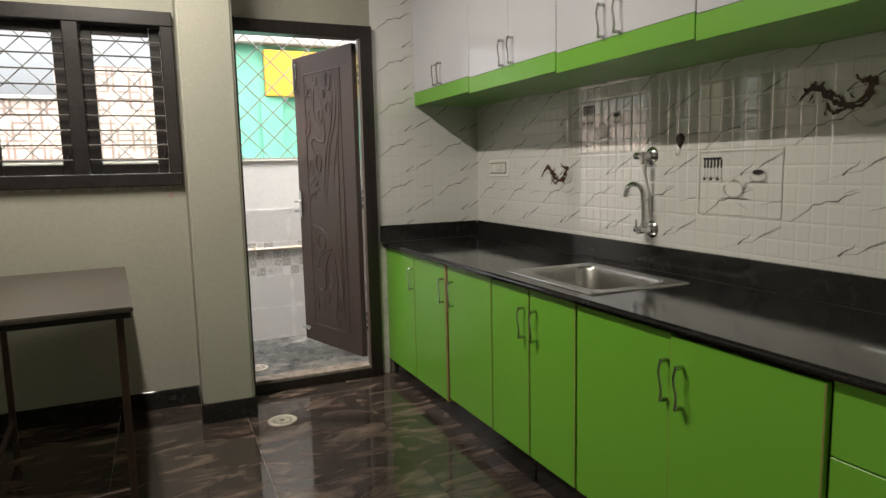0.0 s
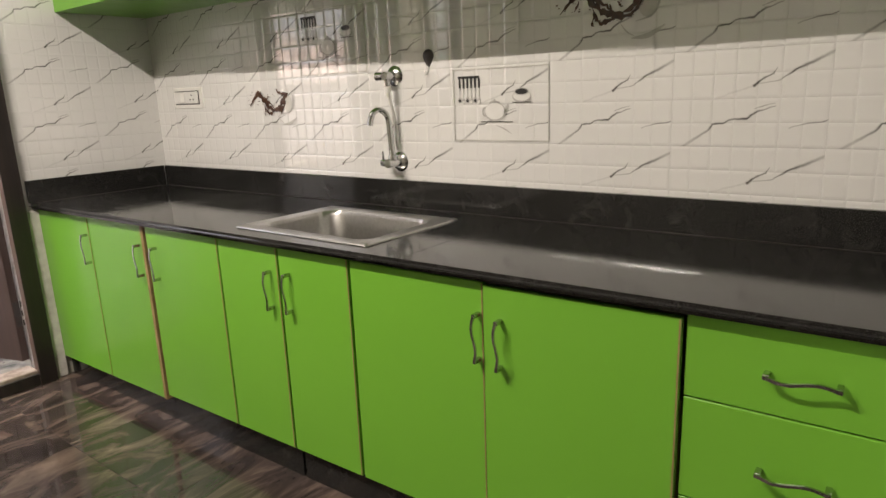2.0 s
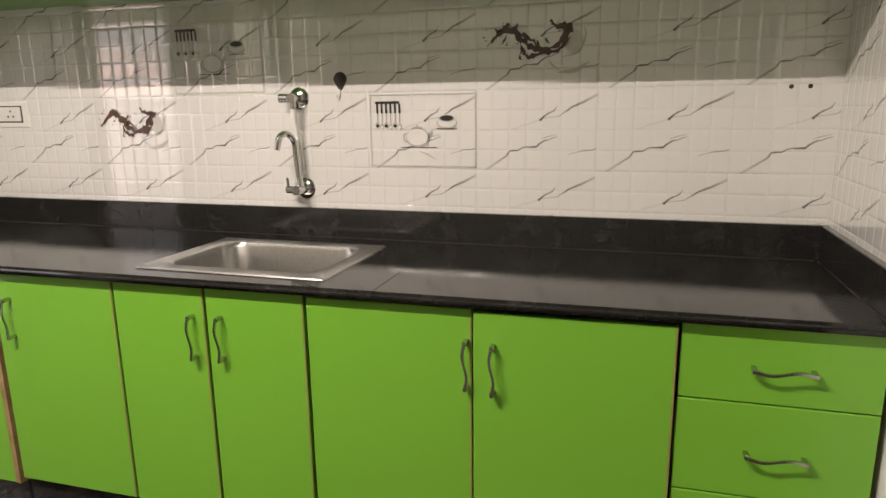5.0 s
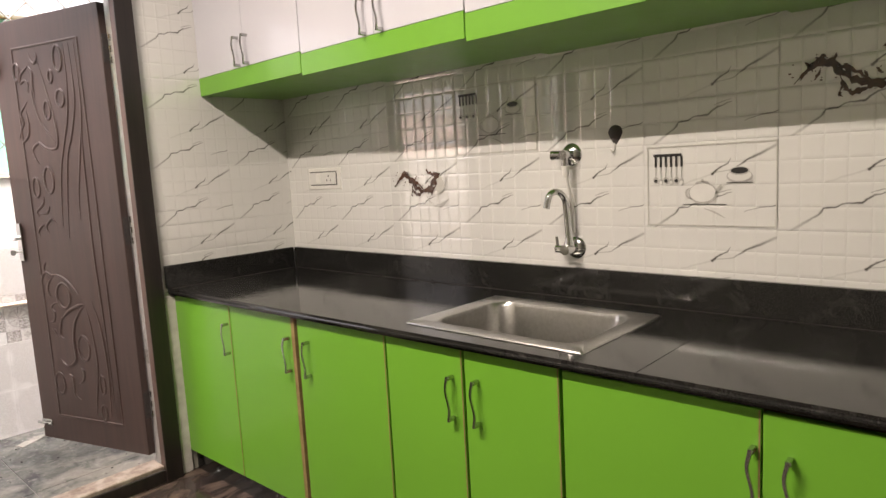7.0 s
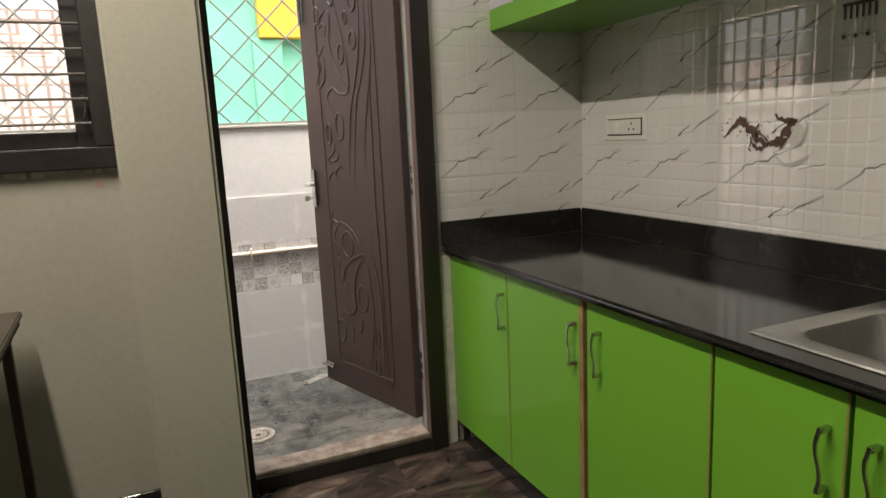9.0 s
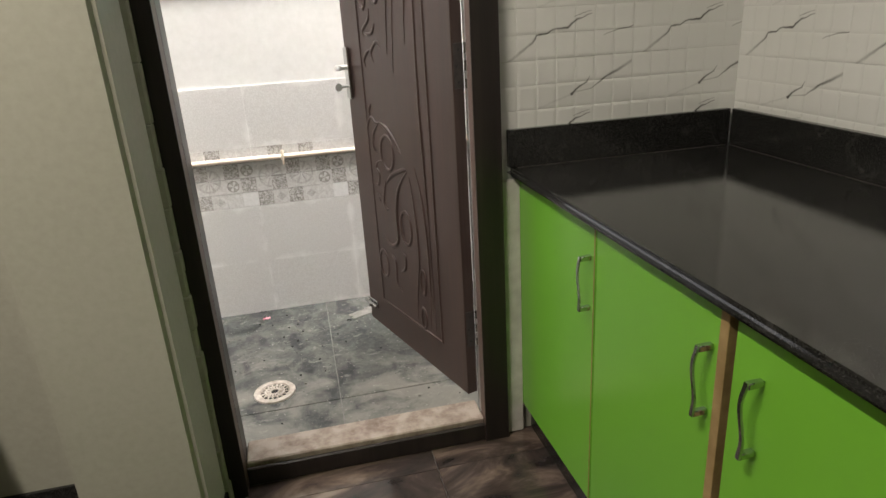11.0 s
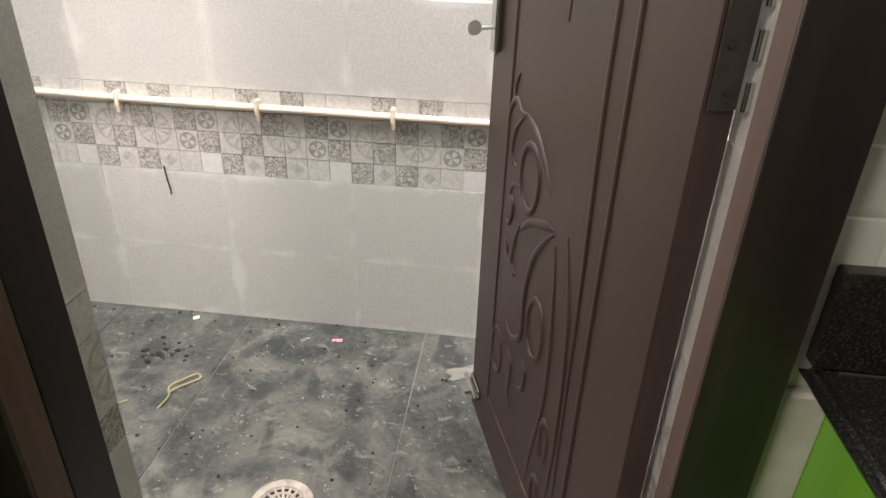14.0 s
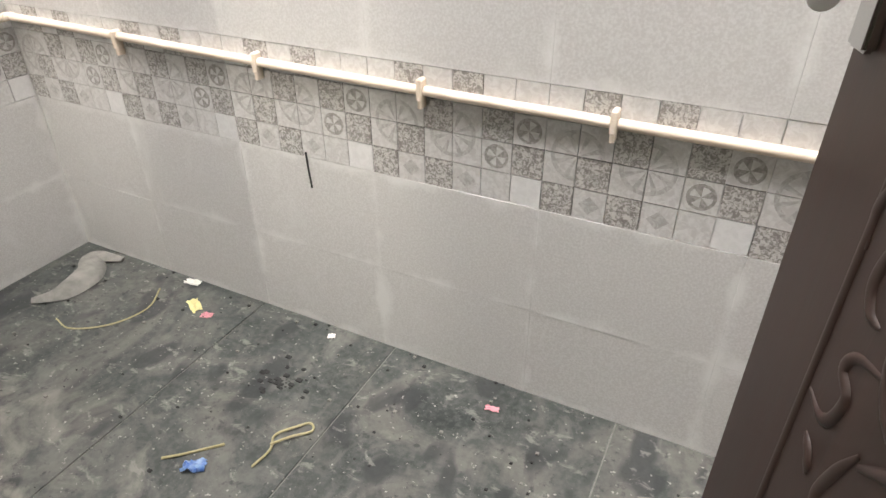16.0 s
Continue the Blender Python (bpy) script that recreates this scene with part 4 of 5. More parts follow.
tube(bm, pts, 0.0105, 14)
part("spout", bm, M["chrome"], tap, smooth=True)
bm = bmesh.new()
tube(bm, [(XW - 0.05, TY + 0.005, TZ), (XW - 0.05, TY + 0.045, TZ)], 0.013, 12)
tube(bm, [(XW - 0.05, TY + 0.04, TZ), (XW - 0.05, TY + 0.043, TZ + 0.04)], 0.0045, 8)
part("tap_lever", bm, M["chrome"], tap, smooth=True)

valve = thing("angle_valve", "chrome angle valve with white plastic pipe on the tiles", "valve")
VY, VZ = 3.915, 1.345
bm = bmesh.new()
flange(bm, VY, VZ)
tube(bm, [(XW - 0.02, VY, VZ), (XW - 0.06, VY, VZ)], 0.015, 14)
tube(bm, [(XW - 0.045, VY, VZ), (XW - 0.045, VY, VZ - 0.035)], 0.011, 12)
part("body", bm, M["chrome"], valve, smooth=True)
part("knob", tube(bmesh.new(), [(XW - 0.045, VY + 0.008, VZ), (XW - 0.045, VY + 0.046, VZ)], [0.013, 0.016], 12), M["chrome"], valve, smooth=True)
bm = tube(bmesh.new(), smooth_line([(XW - 0.045, VY, VZ - 0.03), (XW - 0.042, VY - 0.002, VZ - 0.07), (XW - 0.02, VY - 0.006, VZ - 0.16), (XW - 0.016, VY - 0.008, TZ + 0.05)]), 0.0062, 10)
lathe(bm, [(0.011, 0), (0.012, 0.03), (0.008, 0.034)], (XW - 0.044, VY, VZ - 0.065), "z", 14)
part("pipe", bm, M["plate"], valve, "white plastic pipe", smooth=True)

hook = thing("wall_hook", "dark grey adhesive leaf-shaped wall hook", "hook")
bm = lathe(bmesh.new(), [(0.024, 0.0), (0.024, 0.003), (0.018, 0.007), (0.004, 0.009)], (XW, 3.762, 1.402), "x", 20)
for v in bm.verts:
    if v.co.z < 1.402:
        v.co.y = 3.762 + (v.co.y - 3.762) * (1 - 0.55 * (1.402 - v.co.z) / 0.024)
        v.co.z = 1.402 + (v.co.z - 1.402) * 1.5
part("pad", bm, M["iron"], hook, smooth=True)
part("hook", tube(bmesh.new(), smooth_line([(XW - 0.004, 3.764, 1.372), (XW - 0.006, 3.765, 1.352), (XW - 0.014, 3.768, 1.343), (XW - 0.02, 3.768, 1.355)]), 0.0022, 8), M["plate"], hook, smooth=True)


def socket(y0, y1, z0, z1):
    s = thing("power_socket", "cream plastic switch and socket plate on the tiles", "socket")
    part("back_box", boxed(XW - 0.006, XW - 0.0005, y0, y1, z0, z1, bevel=0.002), M["plate"], s)
    part("plate", boxed(XW - 0.013, XW - 0.0062, y0 + 0.03, y1 - 0.016, z0 + 0.022, z1 - 0.02, bevel=0.002), M["white_print"], s)
    part("gap_line", boxed(XW - 0.0066, XW - 0.006, y0 + 0.026, y1 - 0.012, z0 + 0.018, z1 - 0.016), M["dark"], s)
    m = (y0 + y1) / 2
    part("rocker", boxed(XW - 0.016, XW - 0.0131, m + 0.018, m + 0.05, z0 + 0.028, z1 - 0.026, bevel=0.0015), M["plate"], s)
    for dy, dz in ((-0.04, 0.012), (-0.053, -0.008), (-0.027, -0.008)):
        part("pin_hole", lathe(bmesh.new(), [(0.0042, 0.0), (0.0042, 0.0008)], (XW - 0.0131, m + dy, (z0 + z1) / 2 + dz), "x", 10), M["dark"], s)


socket(5.09, 5.325, 1.255, 1.352)
sw = thing("switch_plate", "white plastic switch plate on the partition", "switch")
part("back_box", boxed(2.0, 2.09, PY + 0.0005, PY + 0.006, 1.34, 1.46, bevel=0.002), M["plate"], sw)
part("rocker", boxed(2.02, 2.07, PY + 0.0062, PY + 0.01, 1.36, 1.44, bevel=0.001), M["white_print"], sw)
for y in (2.392, 2.438):
    solid("wall_plug", lathe(bmesh.new(), [(0.006, 0.0), (0.006, 0.003), (0.003, 0.004)], (XW, y, 1.352), "x", 12), M["dark"], "small dark screw plug in the tiles", "screw plug", "screw plugs")
solid("wall_plug", lathe(bmesh.new(), [(0.005, 0.0), (0.005, 0.003), (0.002, 0.004)], (XW, 5.47, 1.345), "x", 12), M["dark"], "small dark screw plug in the tiles", "screw plug", "screw plugs")


# ---- printed pictures on the tiles (kept a hair above the glaze) ----
PX = XW - 0.0052


def flat(bm, pts, x=PX, mat=0):
    """A thin printed patch in the wall's plane from (y, z) points."""
    a = [bm.verts.new((x, y, z)) for y, z in pts]
    f = bm.faces.new(a)
    f.material_index = mat
    r = bmesh.ops.extrude_face_region(bm, geom=[f])
    for v in r["geom"]:
        if isinstance(v, bmesh.types.BMVert):
            v.co.x += 0.0006


def disc(bm, y, z, a, b, mat=0, x=PX, n=18):
    flat(bm, [(y + a * math.cos(k * math.tau / n), z + b * math.sin(k * math.tau / n)) for k in range(n)], x, mat)


def stroke(bm, pts, w, mat=0, x=PX, ragged=0.0):
    """A printed ribbon that tapers at both ends."""
    P = smooth_line([(y, z, 0) for y, z in pts], 5)
    n = len(P)
    left, right = [], []
    rnd = random.Random(round(pts[0][0] * 1000) + n)
    for i, p in enumerate(P):
        d = (P[min(i + 1, n - 1)] - P[max(i - 1, 0)]).normalized()
        s = Vector((-d.y, d.x, 0)) * w * (0.15 + 0.85 * math.sin(math.pi * min(max(i / (n - 1), 0.03), 0.97)))
        lean = 1 + ragged * rnd.uniform(-1, 1.4)
        left.append(p + s * lean)
        right.append(p - s * (1 + ragged * rnd.uniform(-1, 1.4)))
    for i in range(n - 1):
        a = [bm.verts.new((x, q.x, q.y)) for q in (left[i], left[i + 1], right[i + 1], right[i])]
        bm.faces.new(a).material_index = mat


PRINTS = [M["dark"], M["grey_print"], M["white_print"], M["line_print"]]


def crockery_print(y0, y1, z0, z1):
    """Framed print of hanging ladles, a teapot and a cup; y0 is the side near the sink's far end."""
    p = thing("tile_picture", "printed tile picture of ladles, teapot and coffee cup", "tile print", "kitchen tile prints")
    w, h = y1 - y0, z1 - z0
    Y = lambda u: y1 - u * w
    Z = lambda v: z0 + v * h
    bm = bmesh.new()
    t = 0.0022
    for a, b, c, d in ((0, 1, 0, 0.012), (0, 1, 0.988, 1), (0, 0.009, 0, 1), (0.991, 1, 0, 1)):
        flat(bm, [(Y(a), Z(c)), (Y(b), Z(c)), (Y(b), Z(d)), (Y(a), Z(d))])
    part("border", bm, M["line_print"], p)
    bm = bmesh.new()
    flat(bm, [(Y(0.055), Z(0.87)), (Y(0.29), Z(0.87)), (Y(0.29), Z(0.905)), (Y(0.055), Z(0.905))], mat=0)
    part("hanging_rail", bm, PRINTS, p)
    for k in range(6):
        bm = bmesh.new()
        u = 0.065 + k * 0.043
        flat(bm, [(Y(u), Z(0.74)), (Y(u + 0.018), Z(0.74)), (Y(u + 0.018), Z(0.87)), (Y(u), Z(0.87))], mat=0)
        flat(bm, [(Y(u + 0.006), Z(0.60)), (Y(u + 0.011), Z(0.60)), (Y(u + 0.011), Z(0.74)), (Y(u + 0.006), Z(0.74))], mat=1)
        disc(bm, Y(u + 0.009), Z(0.575 - 0.02 * (k % 2)), 0.008 if k % 2 == 0 else 0.006, 0.009, mat=1)
        disc(bm, Y(u + 0.009), Z(0.565 - 0.02 * (k % 2)), 0.005, 0.005, mat=0 if k in (0, 2, 4) else 2, x=PX - 0.0004)
        part("ladle", bm, PRINTS, p)
    bm = bmesh.new()
    disc(bm, Y(0.46), Z(0.40), 0.040, 0.030, mat=1)
    disc(bm, Y(0.455), Z(0.41), 0.036, 0.026, mat=2, x=PX - 0.0004)
    disc(bm, Y(0.455), Z(0.525), 0.020, 0.007, mat=1)
    disc(bm, Y(0.455), Z(0.56), 0.004, 0.005, mat=1)
    stroke(bm, [(Y(0.37), Z(0.47)), (Y(0.33), Z(0.44)), (Y(0.335), Z(0.36)), (Y(0.39), Z(0.33))], 0.0028, 1)
    stroke(bm, [(Y(0.55), Z(0.38)), (Y(0.585), Z(0.46)), (Y(0.6), Z(0.51))], 0.005, 1)
    flat(bm, [(Y(0.30), Z(0.262)), (Y(0.64), Z(0.262)), (Y(0.64), Z(0.270)), (Y(0.30), Z(0.270))], mat=0)
    stroke(bm, [(Y(0.47), Z(0.215)), (Y(0.55), Z(0.17)), (Y(0.63), Z(0.10))], 0.0026, 1)
    part("teapot", bm, PRINTS, p)
    bm = bmesh.new()
    disc(bm, Y(0.735), Z(0.60), 0.034, 0.018, mat=1)
    disc(bm, Y(0.735), Z(0.61), 0.030, 0.015, mat=2, x=PX - 0.0004)
    disc(bm, Y(0.735), Z(0.665), 0.026, 0.0115, mat=1, x=PX - 0.0006)
    disc(bm, Y(0.735), Z(0.668), 0.022, 0.0085, mat=0, x=PX - 0.001)
    flat(bm, [(Y(0.64), Z(0.522)), (Y(0.83), Z(0.522)), (Y(0.83), Z(0.530)), (Y(0.64), Z(0.530))], mat=0)
    part("cup", bm, PRINTS, p)


def splash_print(y, z, s, seed):
    """Print of a chocolate splash that pours from a tilted glass; (y, z) is its middle."""
    p = thing("tile_picture", "printed tile picture of a brown chocolate splash", "tile print", "kitchen tile prints")
    rnd = random.Random(seed)
    bm = bmesh.new()
    A = lambda u, v: (y - u * s, z + v * s)
    stroke(bm, [A(-0.135, -0.02), A(-0.10, 0.012), A(-0.06, 0.03), A(-0.03, 0.0), A(0.01, -0.03), A(0.06, -0.042), A(0.10, -0.03), A(0.125, 0.0)], 0.0085 * s, ragged=0.75)
    stroke(bm, [A(-0.12, -0.012), A(-0.085, 0.03), A(-0.055, 0.018), A(-0.02, 0.008), A(0.02, -0.015), A(0.05, -0.045)], 0.005 * s, ragged=0.75, x=PX - 0.0003)
    stroke(bm, [A(0.03, -0.045), A(0.085, -0.022), A(0.12, 0.012), A(0.118, 0.028), A(0.085, 0.03), A(0.062, 0.05)], 0.0105 * s, ragged=0.75, x=PX - 0.0005)
    stroke(bm, [A(-0.03, -0.01), A(-0.018, -0.04), A(0.0, -0.056), A(0.03, -0.048), A(0.045, -0.038)], 0.006 * s, ragged=0.75, x=PX - 0.0007)
    stroke(bm, [A(-0.09, 0.022), A(-0.07, 0.043), A(-0.058, 0.036)], 0.004 * s, ragged=0.75, x=PX - 0.0008)
    stroke(bm, [A(-0.02, -0.03), A(-0.03, -0.055), A(-0.022, -0.065)], 0.003 * s, ragged=0.75, x=PX - 0.0009)
    for k in range(9):
        u0 = rnd.uniform(-0.11, 0.11)
        v0 = 0.02 - abs(u0 + 0.05) * 0.35
        du, dv = rnd.uniform(-0.02, 0.02), rnd.choice((-1, 1)) * rnd.uniform(0.012, 0.03)
        stroke(bm, [A(u0, v0), A(u0 + du * 0.5, v0 + dv * 0.6), A(u0 + du, v0 + dv)], 0.0032 * s, ragged=0.5, x=PX - 0.0010)
    for k in range(22):
        u = rnd.uniform(-0.15, 0.12)
        disc(bm, *A(u, rnd.uniform(-0.035, 0.035) - u * 0.15), rnd.uniform(0.0012, 0.004) * s, rnd.uniform(0.0012, 0.003) * s, n=8)
    part("splash", bm, M["brown_print"], p)
    bm = bmesh.new()
    disc(bm, *A(0.135, -0.015), 0.026 * s, 0.036 * s)
    part("glass", bm, M["line_print"], p)
    for line, w in (([A(0.10, -0.06), A(0.15, -0.045), A(0.17, 0.0), A(0.165, 0.03)], 0.0035), ([A(0.09, -0.105), A(0.14, -0.10), A(0.185, -0.075)], 0.007), ([A(0.055, -0.06), A(0.075, -0.085), A(0.10, -0.10)], 0.0025)):
        bm = bmesh.new()
        stroke(bm, line, w * s)
        part("glass_outline", bm, M["grey_print"], p)


crockery_print(3.308, 3.661, 1.125, 1.352)
crockery_print(4.045, 4.400, 1.368, 1.606)
splash_print(4.62, 1.276, 0.92, 3)
splash_print(3.145, 1.505, 0.95, 4)


# ---- table ----
table = thing("side_table", "small dark-topped table on thin brown iron legs", "table", at=pose(0.375, 4.815, FL, 0, 0, 3.7))
part("tabletop", boxed(-0.285, 0.285, -0.555, 0.555, 0.772, 0.792, bevel=0.004, seg=2), M["table_top"], table)
part("edge_band", boxed(-0.277, 0.277, -0.547, 0.547, 0.752, 0.7715, bevel=0.002), M["soot"], table, "worn black underside edge")
for sx in (-1, 1):
    for sy in (-1, 1):
        x = sx * 0.24
        part("leg", boxed(x - 0.013, x + 0.013, sy * 0.51 - 0.013, sy * 0.51 + 0.013, 0.0, 0.7515, bevel=0.003), M["table_iron"], table)
    part("stretcher", boxed(sx * 0.24 - 0.010, sx * 0.24 + 0.010, -0.4965, 0.4965, 0.10, 0.12, bevel=0.002), M["table_iron"], table)
part("stretcher", boxed(-0.2265, 0.2265, -0.52, -0.50, 0.10, 0.12, bevel=0.002), M["table_iron"], table)


# ---- floor drains ----
def drain(name, x, y, z, label, r):
    d = thing(name, label, "drain", "floor drains")
    bm = lathe(bmesh.new(), [(r, 0.0), (r, 0.003), (r * 0.97, 0.006), (r * 0.72, 0.006), (r * 0.68, 0.002), (r * 0.66, 0.001)], (x, y, z), "z", 32)
    part("ring", bm, M["drain_white"], d, smooth=True)
    bm = bmesh.new()
    for k in range(16):
        a = k * math.tau / 16
        tube(bm, [(x + r * 0.22 * math.cos(a), y + r * 0.22 * math.sin(a), z + 0.0035), (x + r * 0.66 * math.cos(a + 0.25), y + r * 0.66 * math.sin(a + 0.25), z + 0.0035)], r * 0.045, 5)
    for f in (0.22, 0.45):
        tube(bm, [(x + r * f * math.cos(k * math.tau / 24), y + r * f * math.sin(k * math.tau / 24), z + 0.0035) for k in range(24)], r * 0.05, 5, closed=True)
    part("grate", bm, M["drain_white"], d)
    part("well", lathe(bmesh.new(), [(r * 0.64, 0.0), (r * 0.64, 0.0022)], (x, y, z), "z", 24), M["soot"], d)


drain("floor_drain", 1.292, 5.012, FL, "round stained white drain in the kitchen floor", 0.072)
drain("floor_drain", 1.29, 5.90, UF, "round dirty cream drain in the utility floor", 0.070)

# ---- pipe on the parapet ----
pipe = thing("water_pipe", "cream plastic water pipe clipped along the parapet", "pipe")
bm = tube(bmesh.new(), smooth_line([(UX0 + 0.018, WY + WT + 0.02, 0.765), (UX0 + 0.018, UY - 0.08, 0.775), (UX0 + 0.03, UY - 0.03, 0.778), (UX0 + 0.08, UY - 0.011, 0.777), (0.6, UY - 0.0105, 0.766), (1.4, UY - 0.0105, 0.760), (UX1 - 0.01, UY - 0.0105, 0.756)]), 0.0098, 12)
part("tube", bm, M["pvc"], pipe, smooth=True)
for x in (0.248, 0.662, 1.05, 1.41, 1.78, 2.15, 2.5):
    bm = boxed(x - 0.006, x + 0.006, UY - 0.025, UY - 0.0005, 0.744, 0.786, bevel=0.003)
    box(bm, x - 0.004, x + 0.005, UY - 0.022, UY - 0.001, 0.728, 0.755, bevel=0.002)
    part("clip", bm, M["pvc"], pipe)

# ---- litter on the utility floor ----
random.seed(11)


def scrap(name, x, y, w, d, ang, mat, label, lift=0.006, cat="litter"):
    """A crumpled piece of sheet with thickness."""
    bm = bmesh.new()
    n = 6
    g = [[bm.verts.new(((i / n - 0.5) * w * (1 + 0.12 * math.sin(j * 2.1)), (j / n - 0.5) * d * (1 + 0.1 * math.cos(i * 1.7)), 0.0022 + abs(noise.noise(Vector((i * 0.7 + x * 9, j * 0.7 + y * 9, 0)))) * lift * 1.6)) for j in range(n + 1)] for i in range(n + 1)]
    fs = [bm.faces.new((g[i][j], g[i + 1][j], g[i + 1][j + 1], g[i][j + 1])) for i in range(n) for j in range(n)]
    r = bmesh.ops.extrude_face_region(bm, geom=fs)
    for v in r["geom"]:
        if isinstance(v, bmesh.types.BMVert):
            v.co.z = max(v.co.z - 0.0016, 0.0003)
    return solid(name, bm, mat, label, cat, "litter on the utility floor", at=pose(x, y, UF, 0, 0, ang), smooth=True)


# flattened, bent strip of plastic in the corner
bm = bmesh.new()
line = smooth_line([(-0.03, 6.30, UF + 0.004), (0.02, 6.36, UF + 0.01), (0.02, 6.45, UF + 0.016), (-0.04, 6.52, UF + 0.012), (0.03, 6.555, UF + 0.006)], 6)
tube(bm, line, [0.012 + 0.026 * math.sin(math.pi * k / (len(line) - 1)) for k in range(len(line))], 8, 0.4)
for v in bm.verts:
    v.co.z = max(v.co.z, UF + 0.0005)
    v.co += 0.004 * Vector((noise.noise(v.co * 30), noise.noise(v.co * 25 + Vector((3, 1, 2))), 0))
solid("rag", bm, M["rag"], "bent dusty grey plastic strip in the corner", "rag", smooth=True)
scrap("wrapper", 0.775, 6.09, 0.045, 0.03, 30, M["blue"], "crumpled blue foil wrapper on the floor", 0.016)
scrap("wrapper", 0.385, 6.485, 0.06, 0.028, -30, M["yellow_scrap"], "crumpled yellow wrapper on the floor", 0.01)
scrap("wrapper", 0.445, 6.468, 0.03, 0.02, 15, M["pink"], "small pink wrapper scrap", 0.008)
scrap("wrapper", 1.25, 6.50, 0.03, 0.014, 10, M["pink"], "small pink wrapper scrap", 0.004)
scrap("paper_scrap", 0.30, 6.565, 0.045, 0.022, 5, M["paper"], "white paper scrap by the wall", 0.006)
scrap("paper_scrap", 0.79, 6.545, 0.018, 0.014, 25, M["paper"], "white paper scrap by the wall", 0.008)
scrap("paper_scrap", 1.66, 6.42, 0.14, 0.05, 24, M["rag"], "dusty strip of cardboard behind the door", 0.01)
bm = tube(bmesh.new(), smooth_line([(0.88, 6.14, UF + 0.004), (0.885, 6.19, UF + 0.004), (0.87, 6.225, UF + 0.005), (0.895, 6.262, UF + 0.005), (0.918, 6.285, UF + 0.005), (0.933, 6.268, UF + 0.005), (0.905, 6.235, UF + 0.008), (0.878, 6.20, UF + 0.007)]), 0.0027, 8)
solid("rope", bm, M["rope"], "short looped piece of straw rope", "rope", smooth=True)
bm = tube(bmesh.new(), smooth_line([(0.70, 6.075, UF + 0.003), (0.735, 6.105, UF + 0.003), (0.79, 6.16, UF + 0.003)]), 0.003, 6)
solid("straw", bm, M["rope"], "thin straw-coloured stick on the floor", "stick", smooth=True)
bm = tube(bmesh.new(), smooth_line([(0.10, 6.28, UF + 0.003), (0.17, 6.27, UF + 0.003), (0.25, 6.33, UF + 0.003), (0.28, 6.42, UF + 0.003), (0.24, 6.5, UF + 0.003)]), 0.0022, 6)
solid("straw", bm, M["rope"], "thin curled straw strand on the floor", "stick", smooth=True)
bm = bmesh.new()
for k in range(40):
    a, r = random.uniform(0, math.tau), random.gauss(0, 0.03)
    s = random.uniform(0.002, 0.007)
    x, y = 0.775 + r * math.cos(a) * 1.3, 6.36 + r * math.sin(a)
    box(bm, x - s, x + s, y - s * 0.7, y + s * 0.7, UF + 0.0003, UF + s * 0.6)
solid("debris_heap", bm, M["soot"], "small heap of black debris on the floor", "debris", kind="stuff")
for nm, mat, count, lab in (("debris_bits", M["rag"], 60, "pale crumbs of plaster scattered on the floor"), ("debris_chips", M["soot"], 130, "dark chips of dirt scattered on the floor")):
    bm = bmesh.new()
    for k in range(count):
        x, y = random.uniform(UX0 + 0.05, 1.95), (UY - abs(random.gauss(0, 0.22)) if k % 2 else random.uniform(5.65, 6.5))
        if y < 5.64 or math.hypot(x - 1.29, y - 5.9) < 0.08:
            continue
        s = random.uniform(0.0012, 0.004)
        box(bm, x - s, x + s, y - s * random.uniform(0.5, 1), y + s * 0.8, UF + 0.0003, UF + s)
    solid(nm, bm, mat, lab, "debris", kind="stuff")
bm = tube(bmesh.new(), smooth_line([(0.752, UY - 0.002, 0.575), (0.757, UY - 0.006, 0.54), (0.765, UY - 0.012, 0.51), (0.764, UY - 0.01, 0.495)]), 0.0022, 6)
solid("wire_end", bm, M["soot"], "short dark wire end hanging from the tiles", "wire", smooth=True)

# ---- ceiling lamp ----
lamp = thing("ceiling_light", "white tube light fixed under the ceiling", "ceiling light")
LXP, LYP, LZP = LAMP_AT
part("batten", boxed(LXP - 0.03, LXP + 0.03, LYP - 0.62, LYP + 0.62, CEIL - 0.045, CEIL - 0.0005, bevel=0.004), M["plate"], lamp)
part("tube", tube(bmesh.new(), [(LXP, LYP - 0.58, CEIL - 0.062), (LXP, LYP + 0.58, CEIL - 0.062)], 0.014, 14), M["lamp"], lamp, smooth=True)

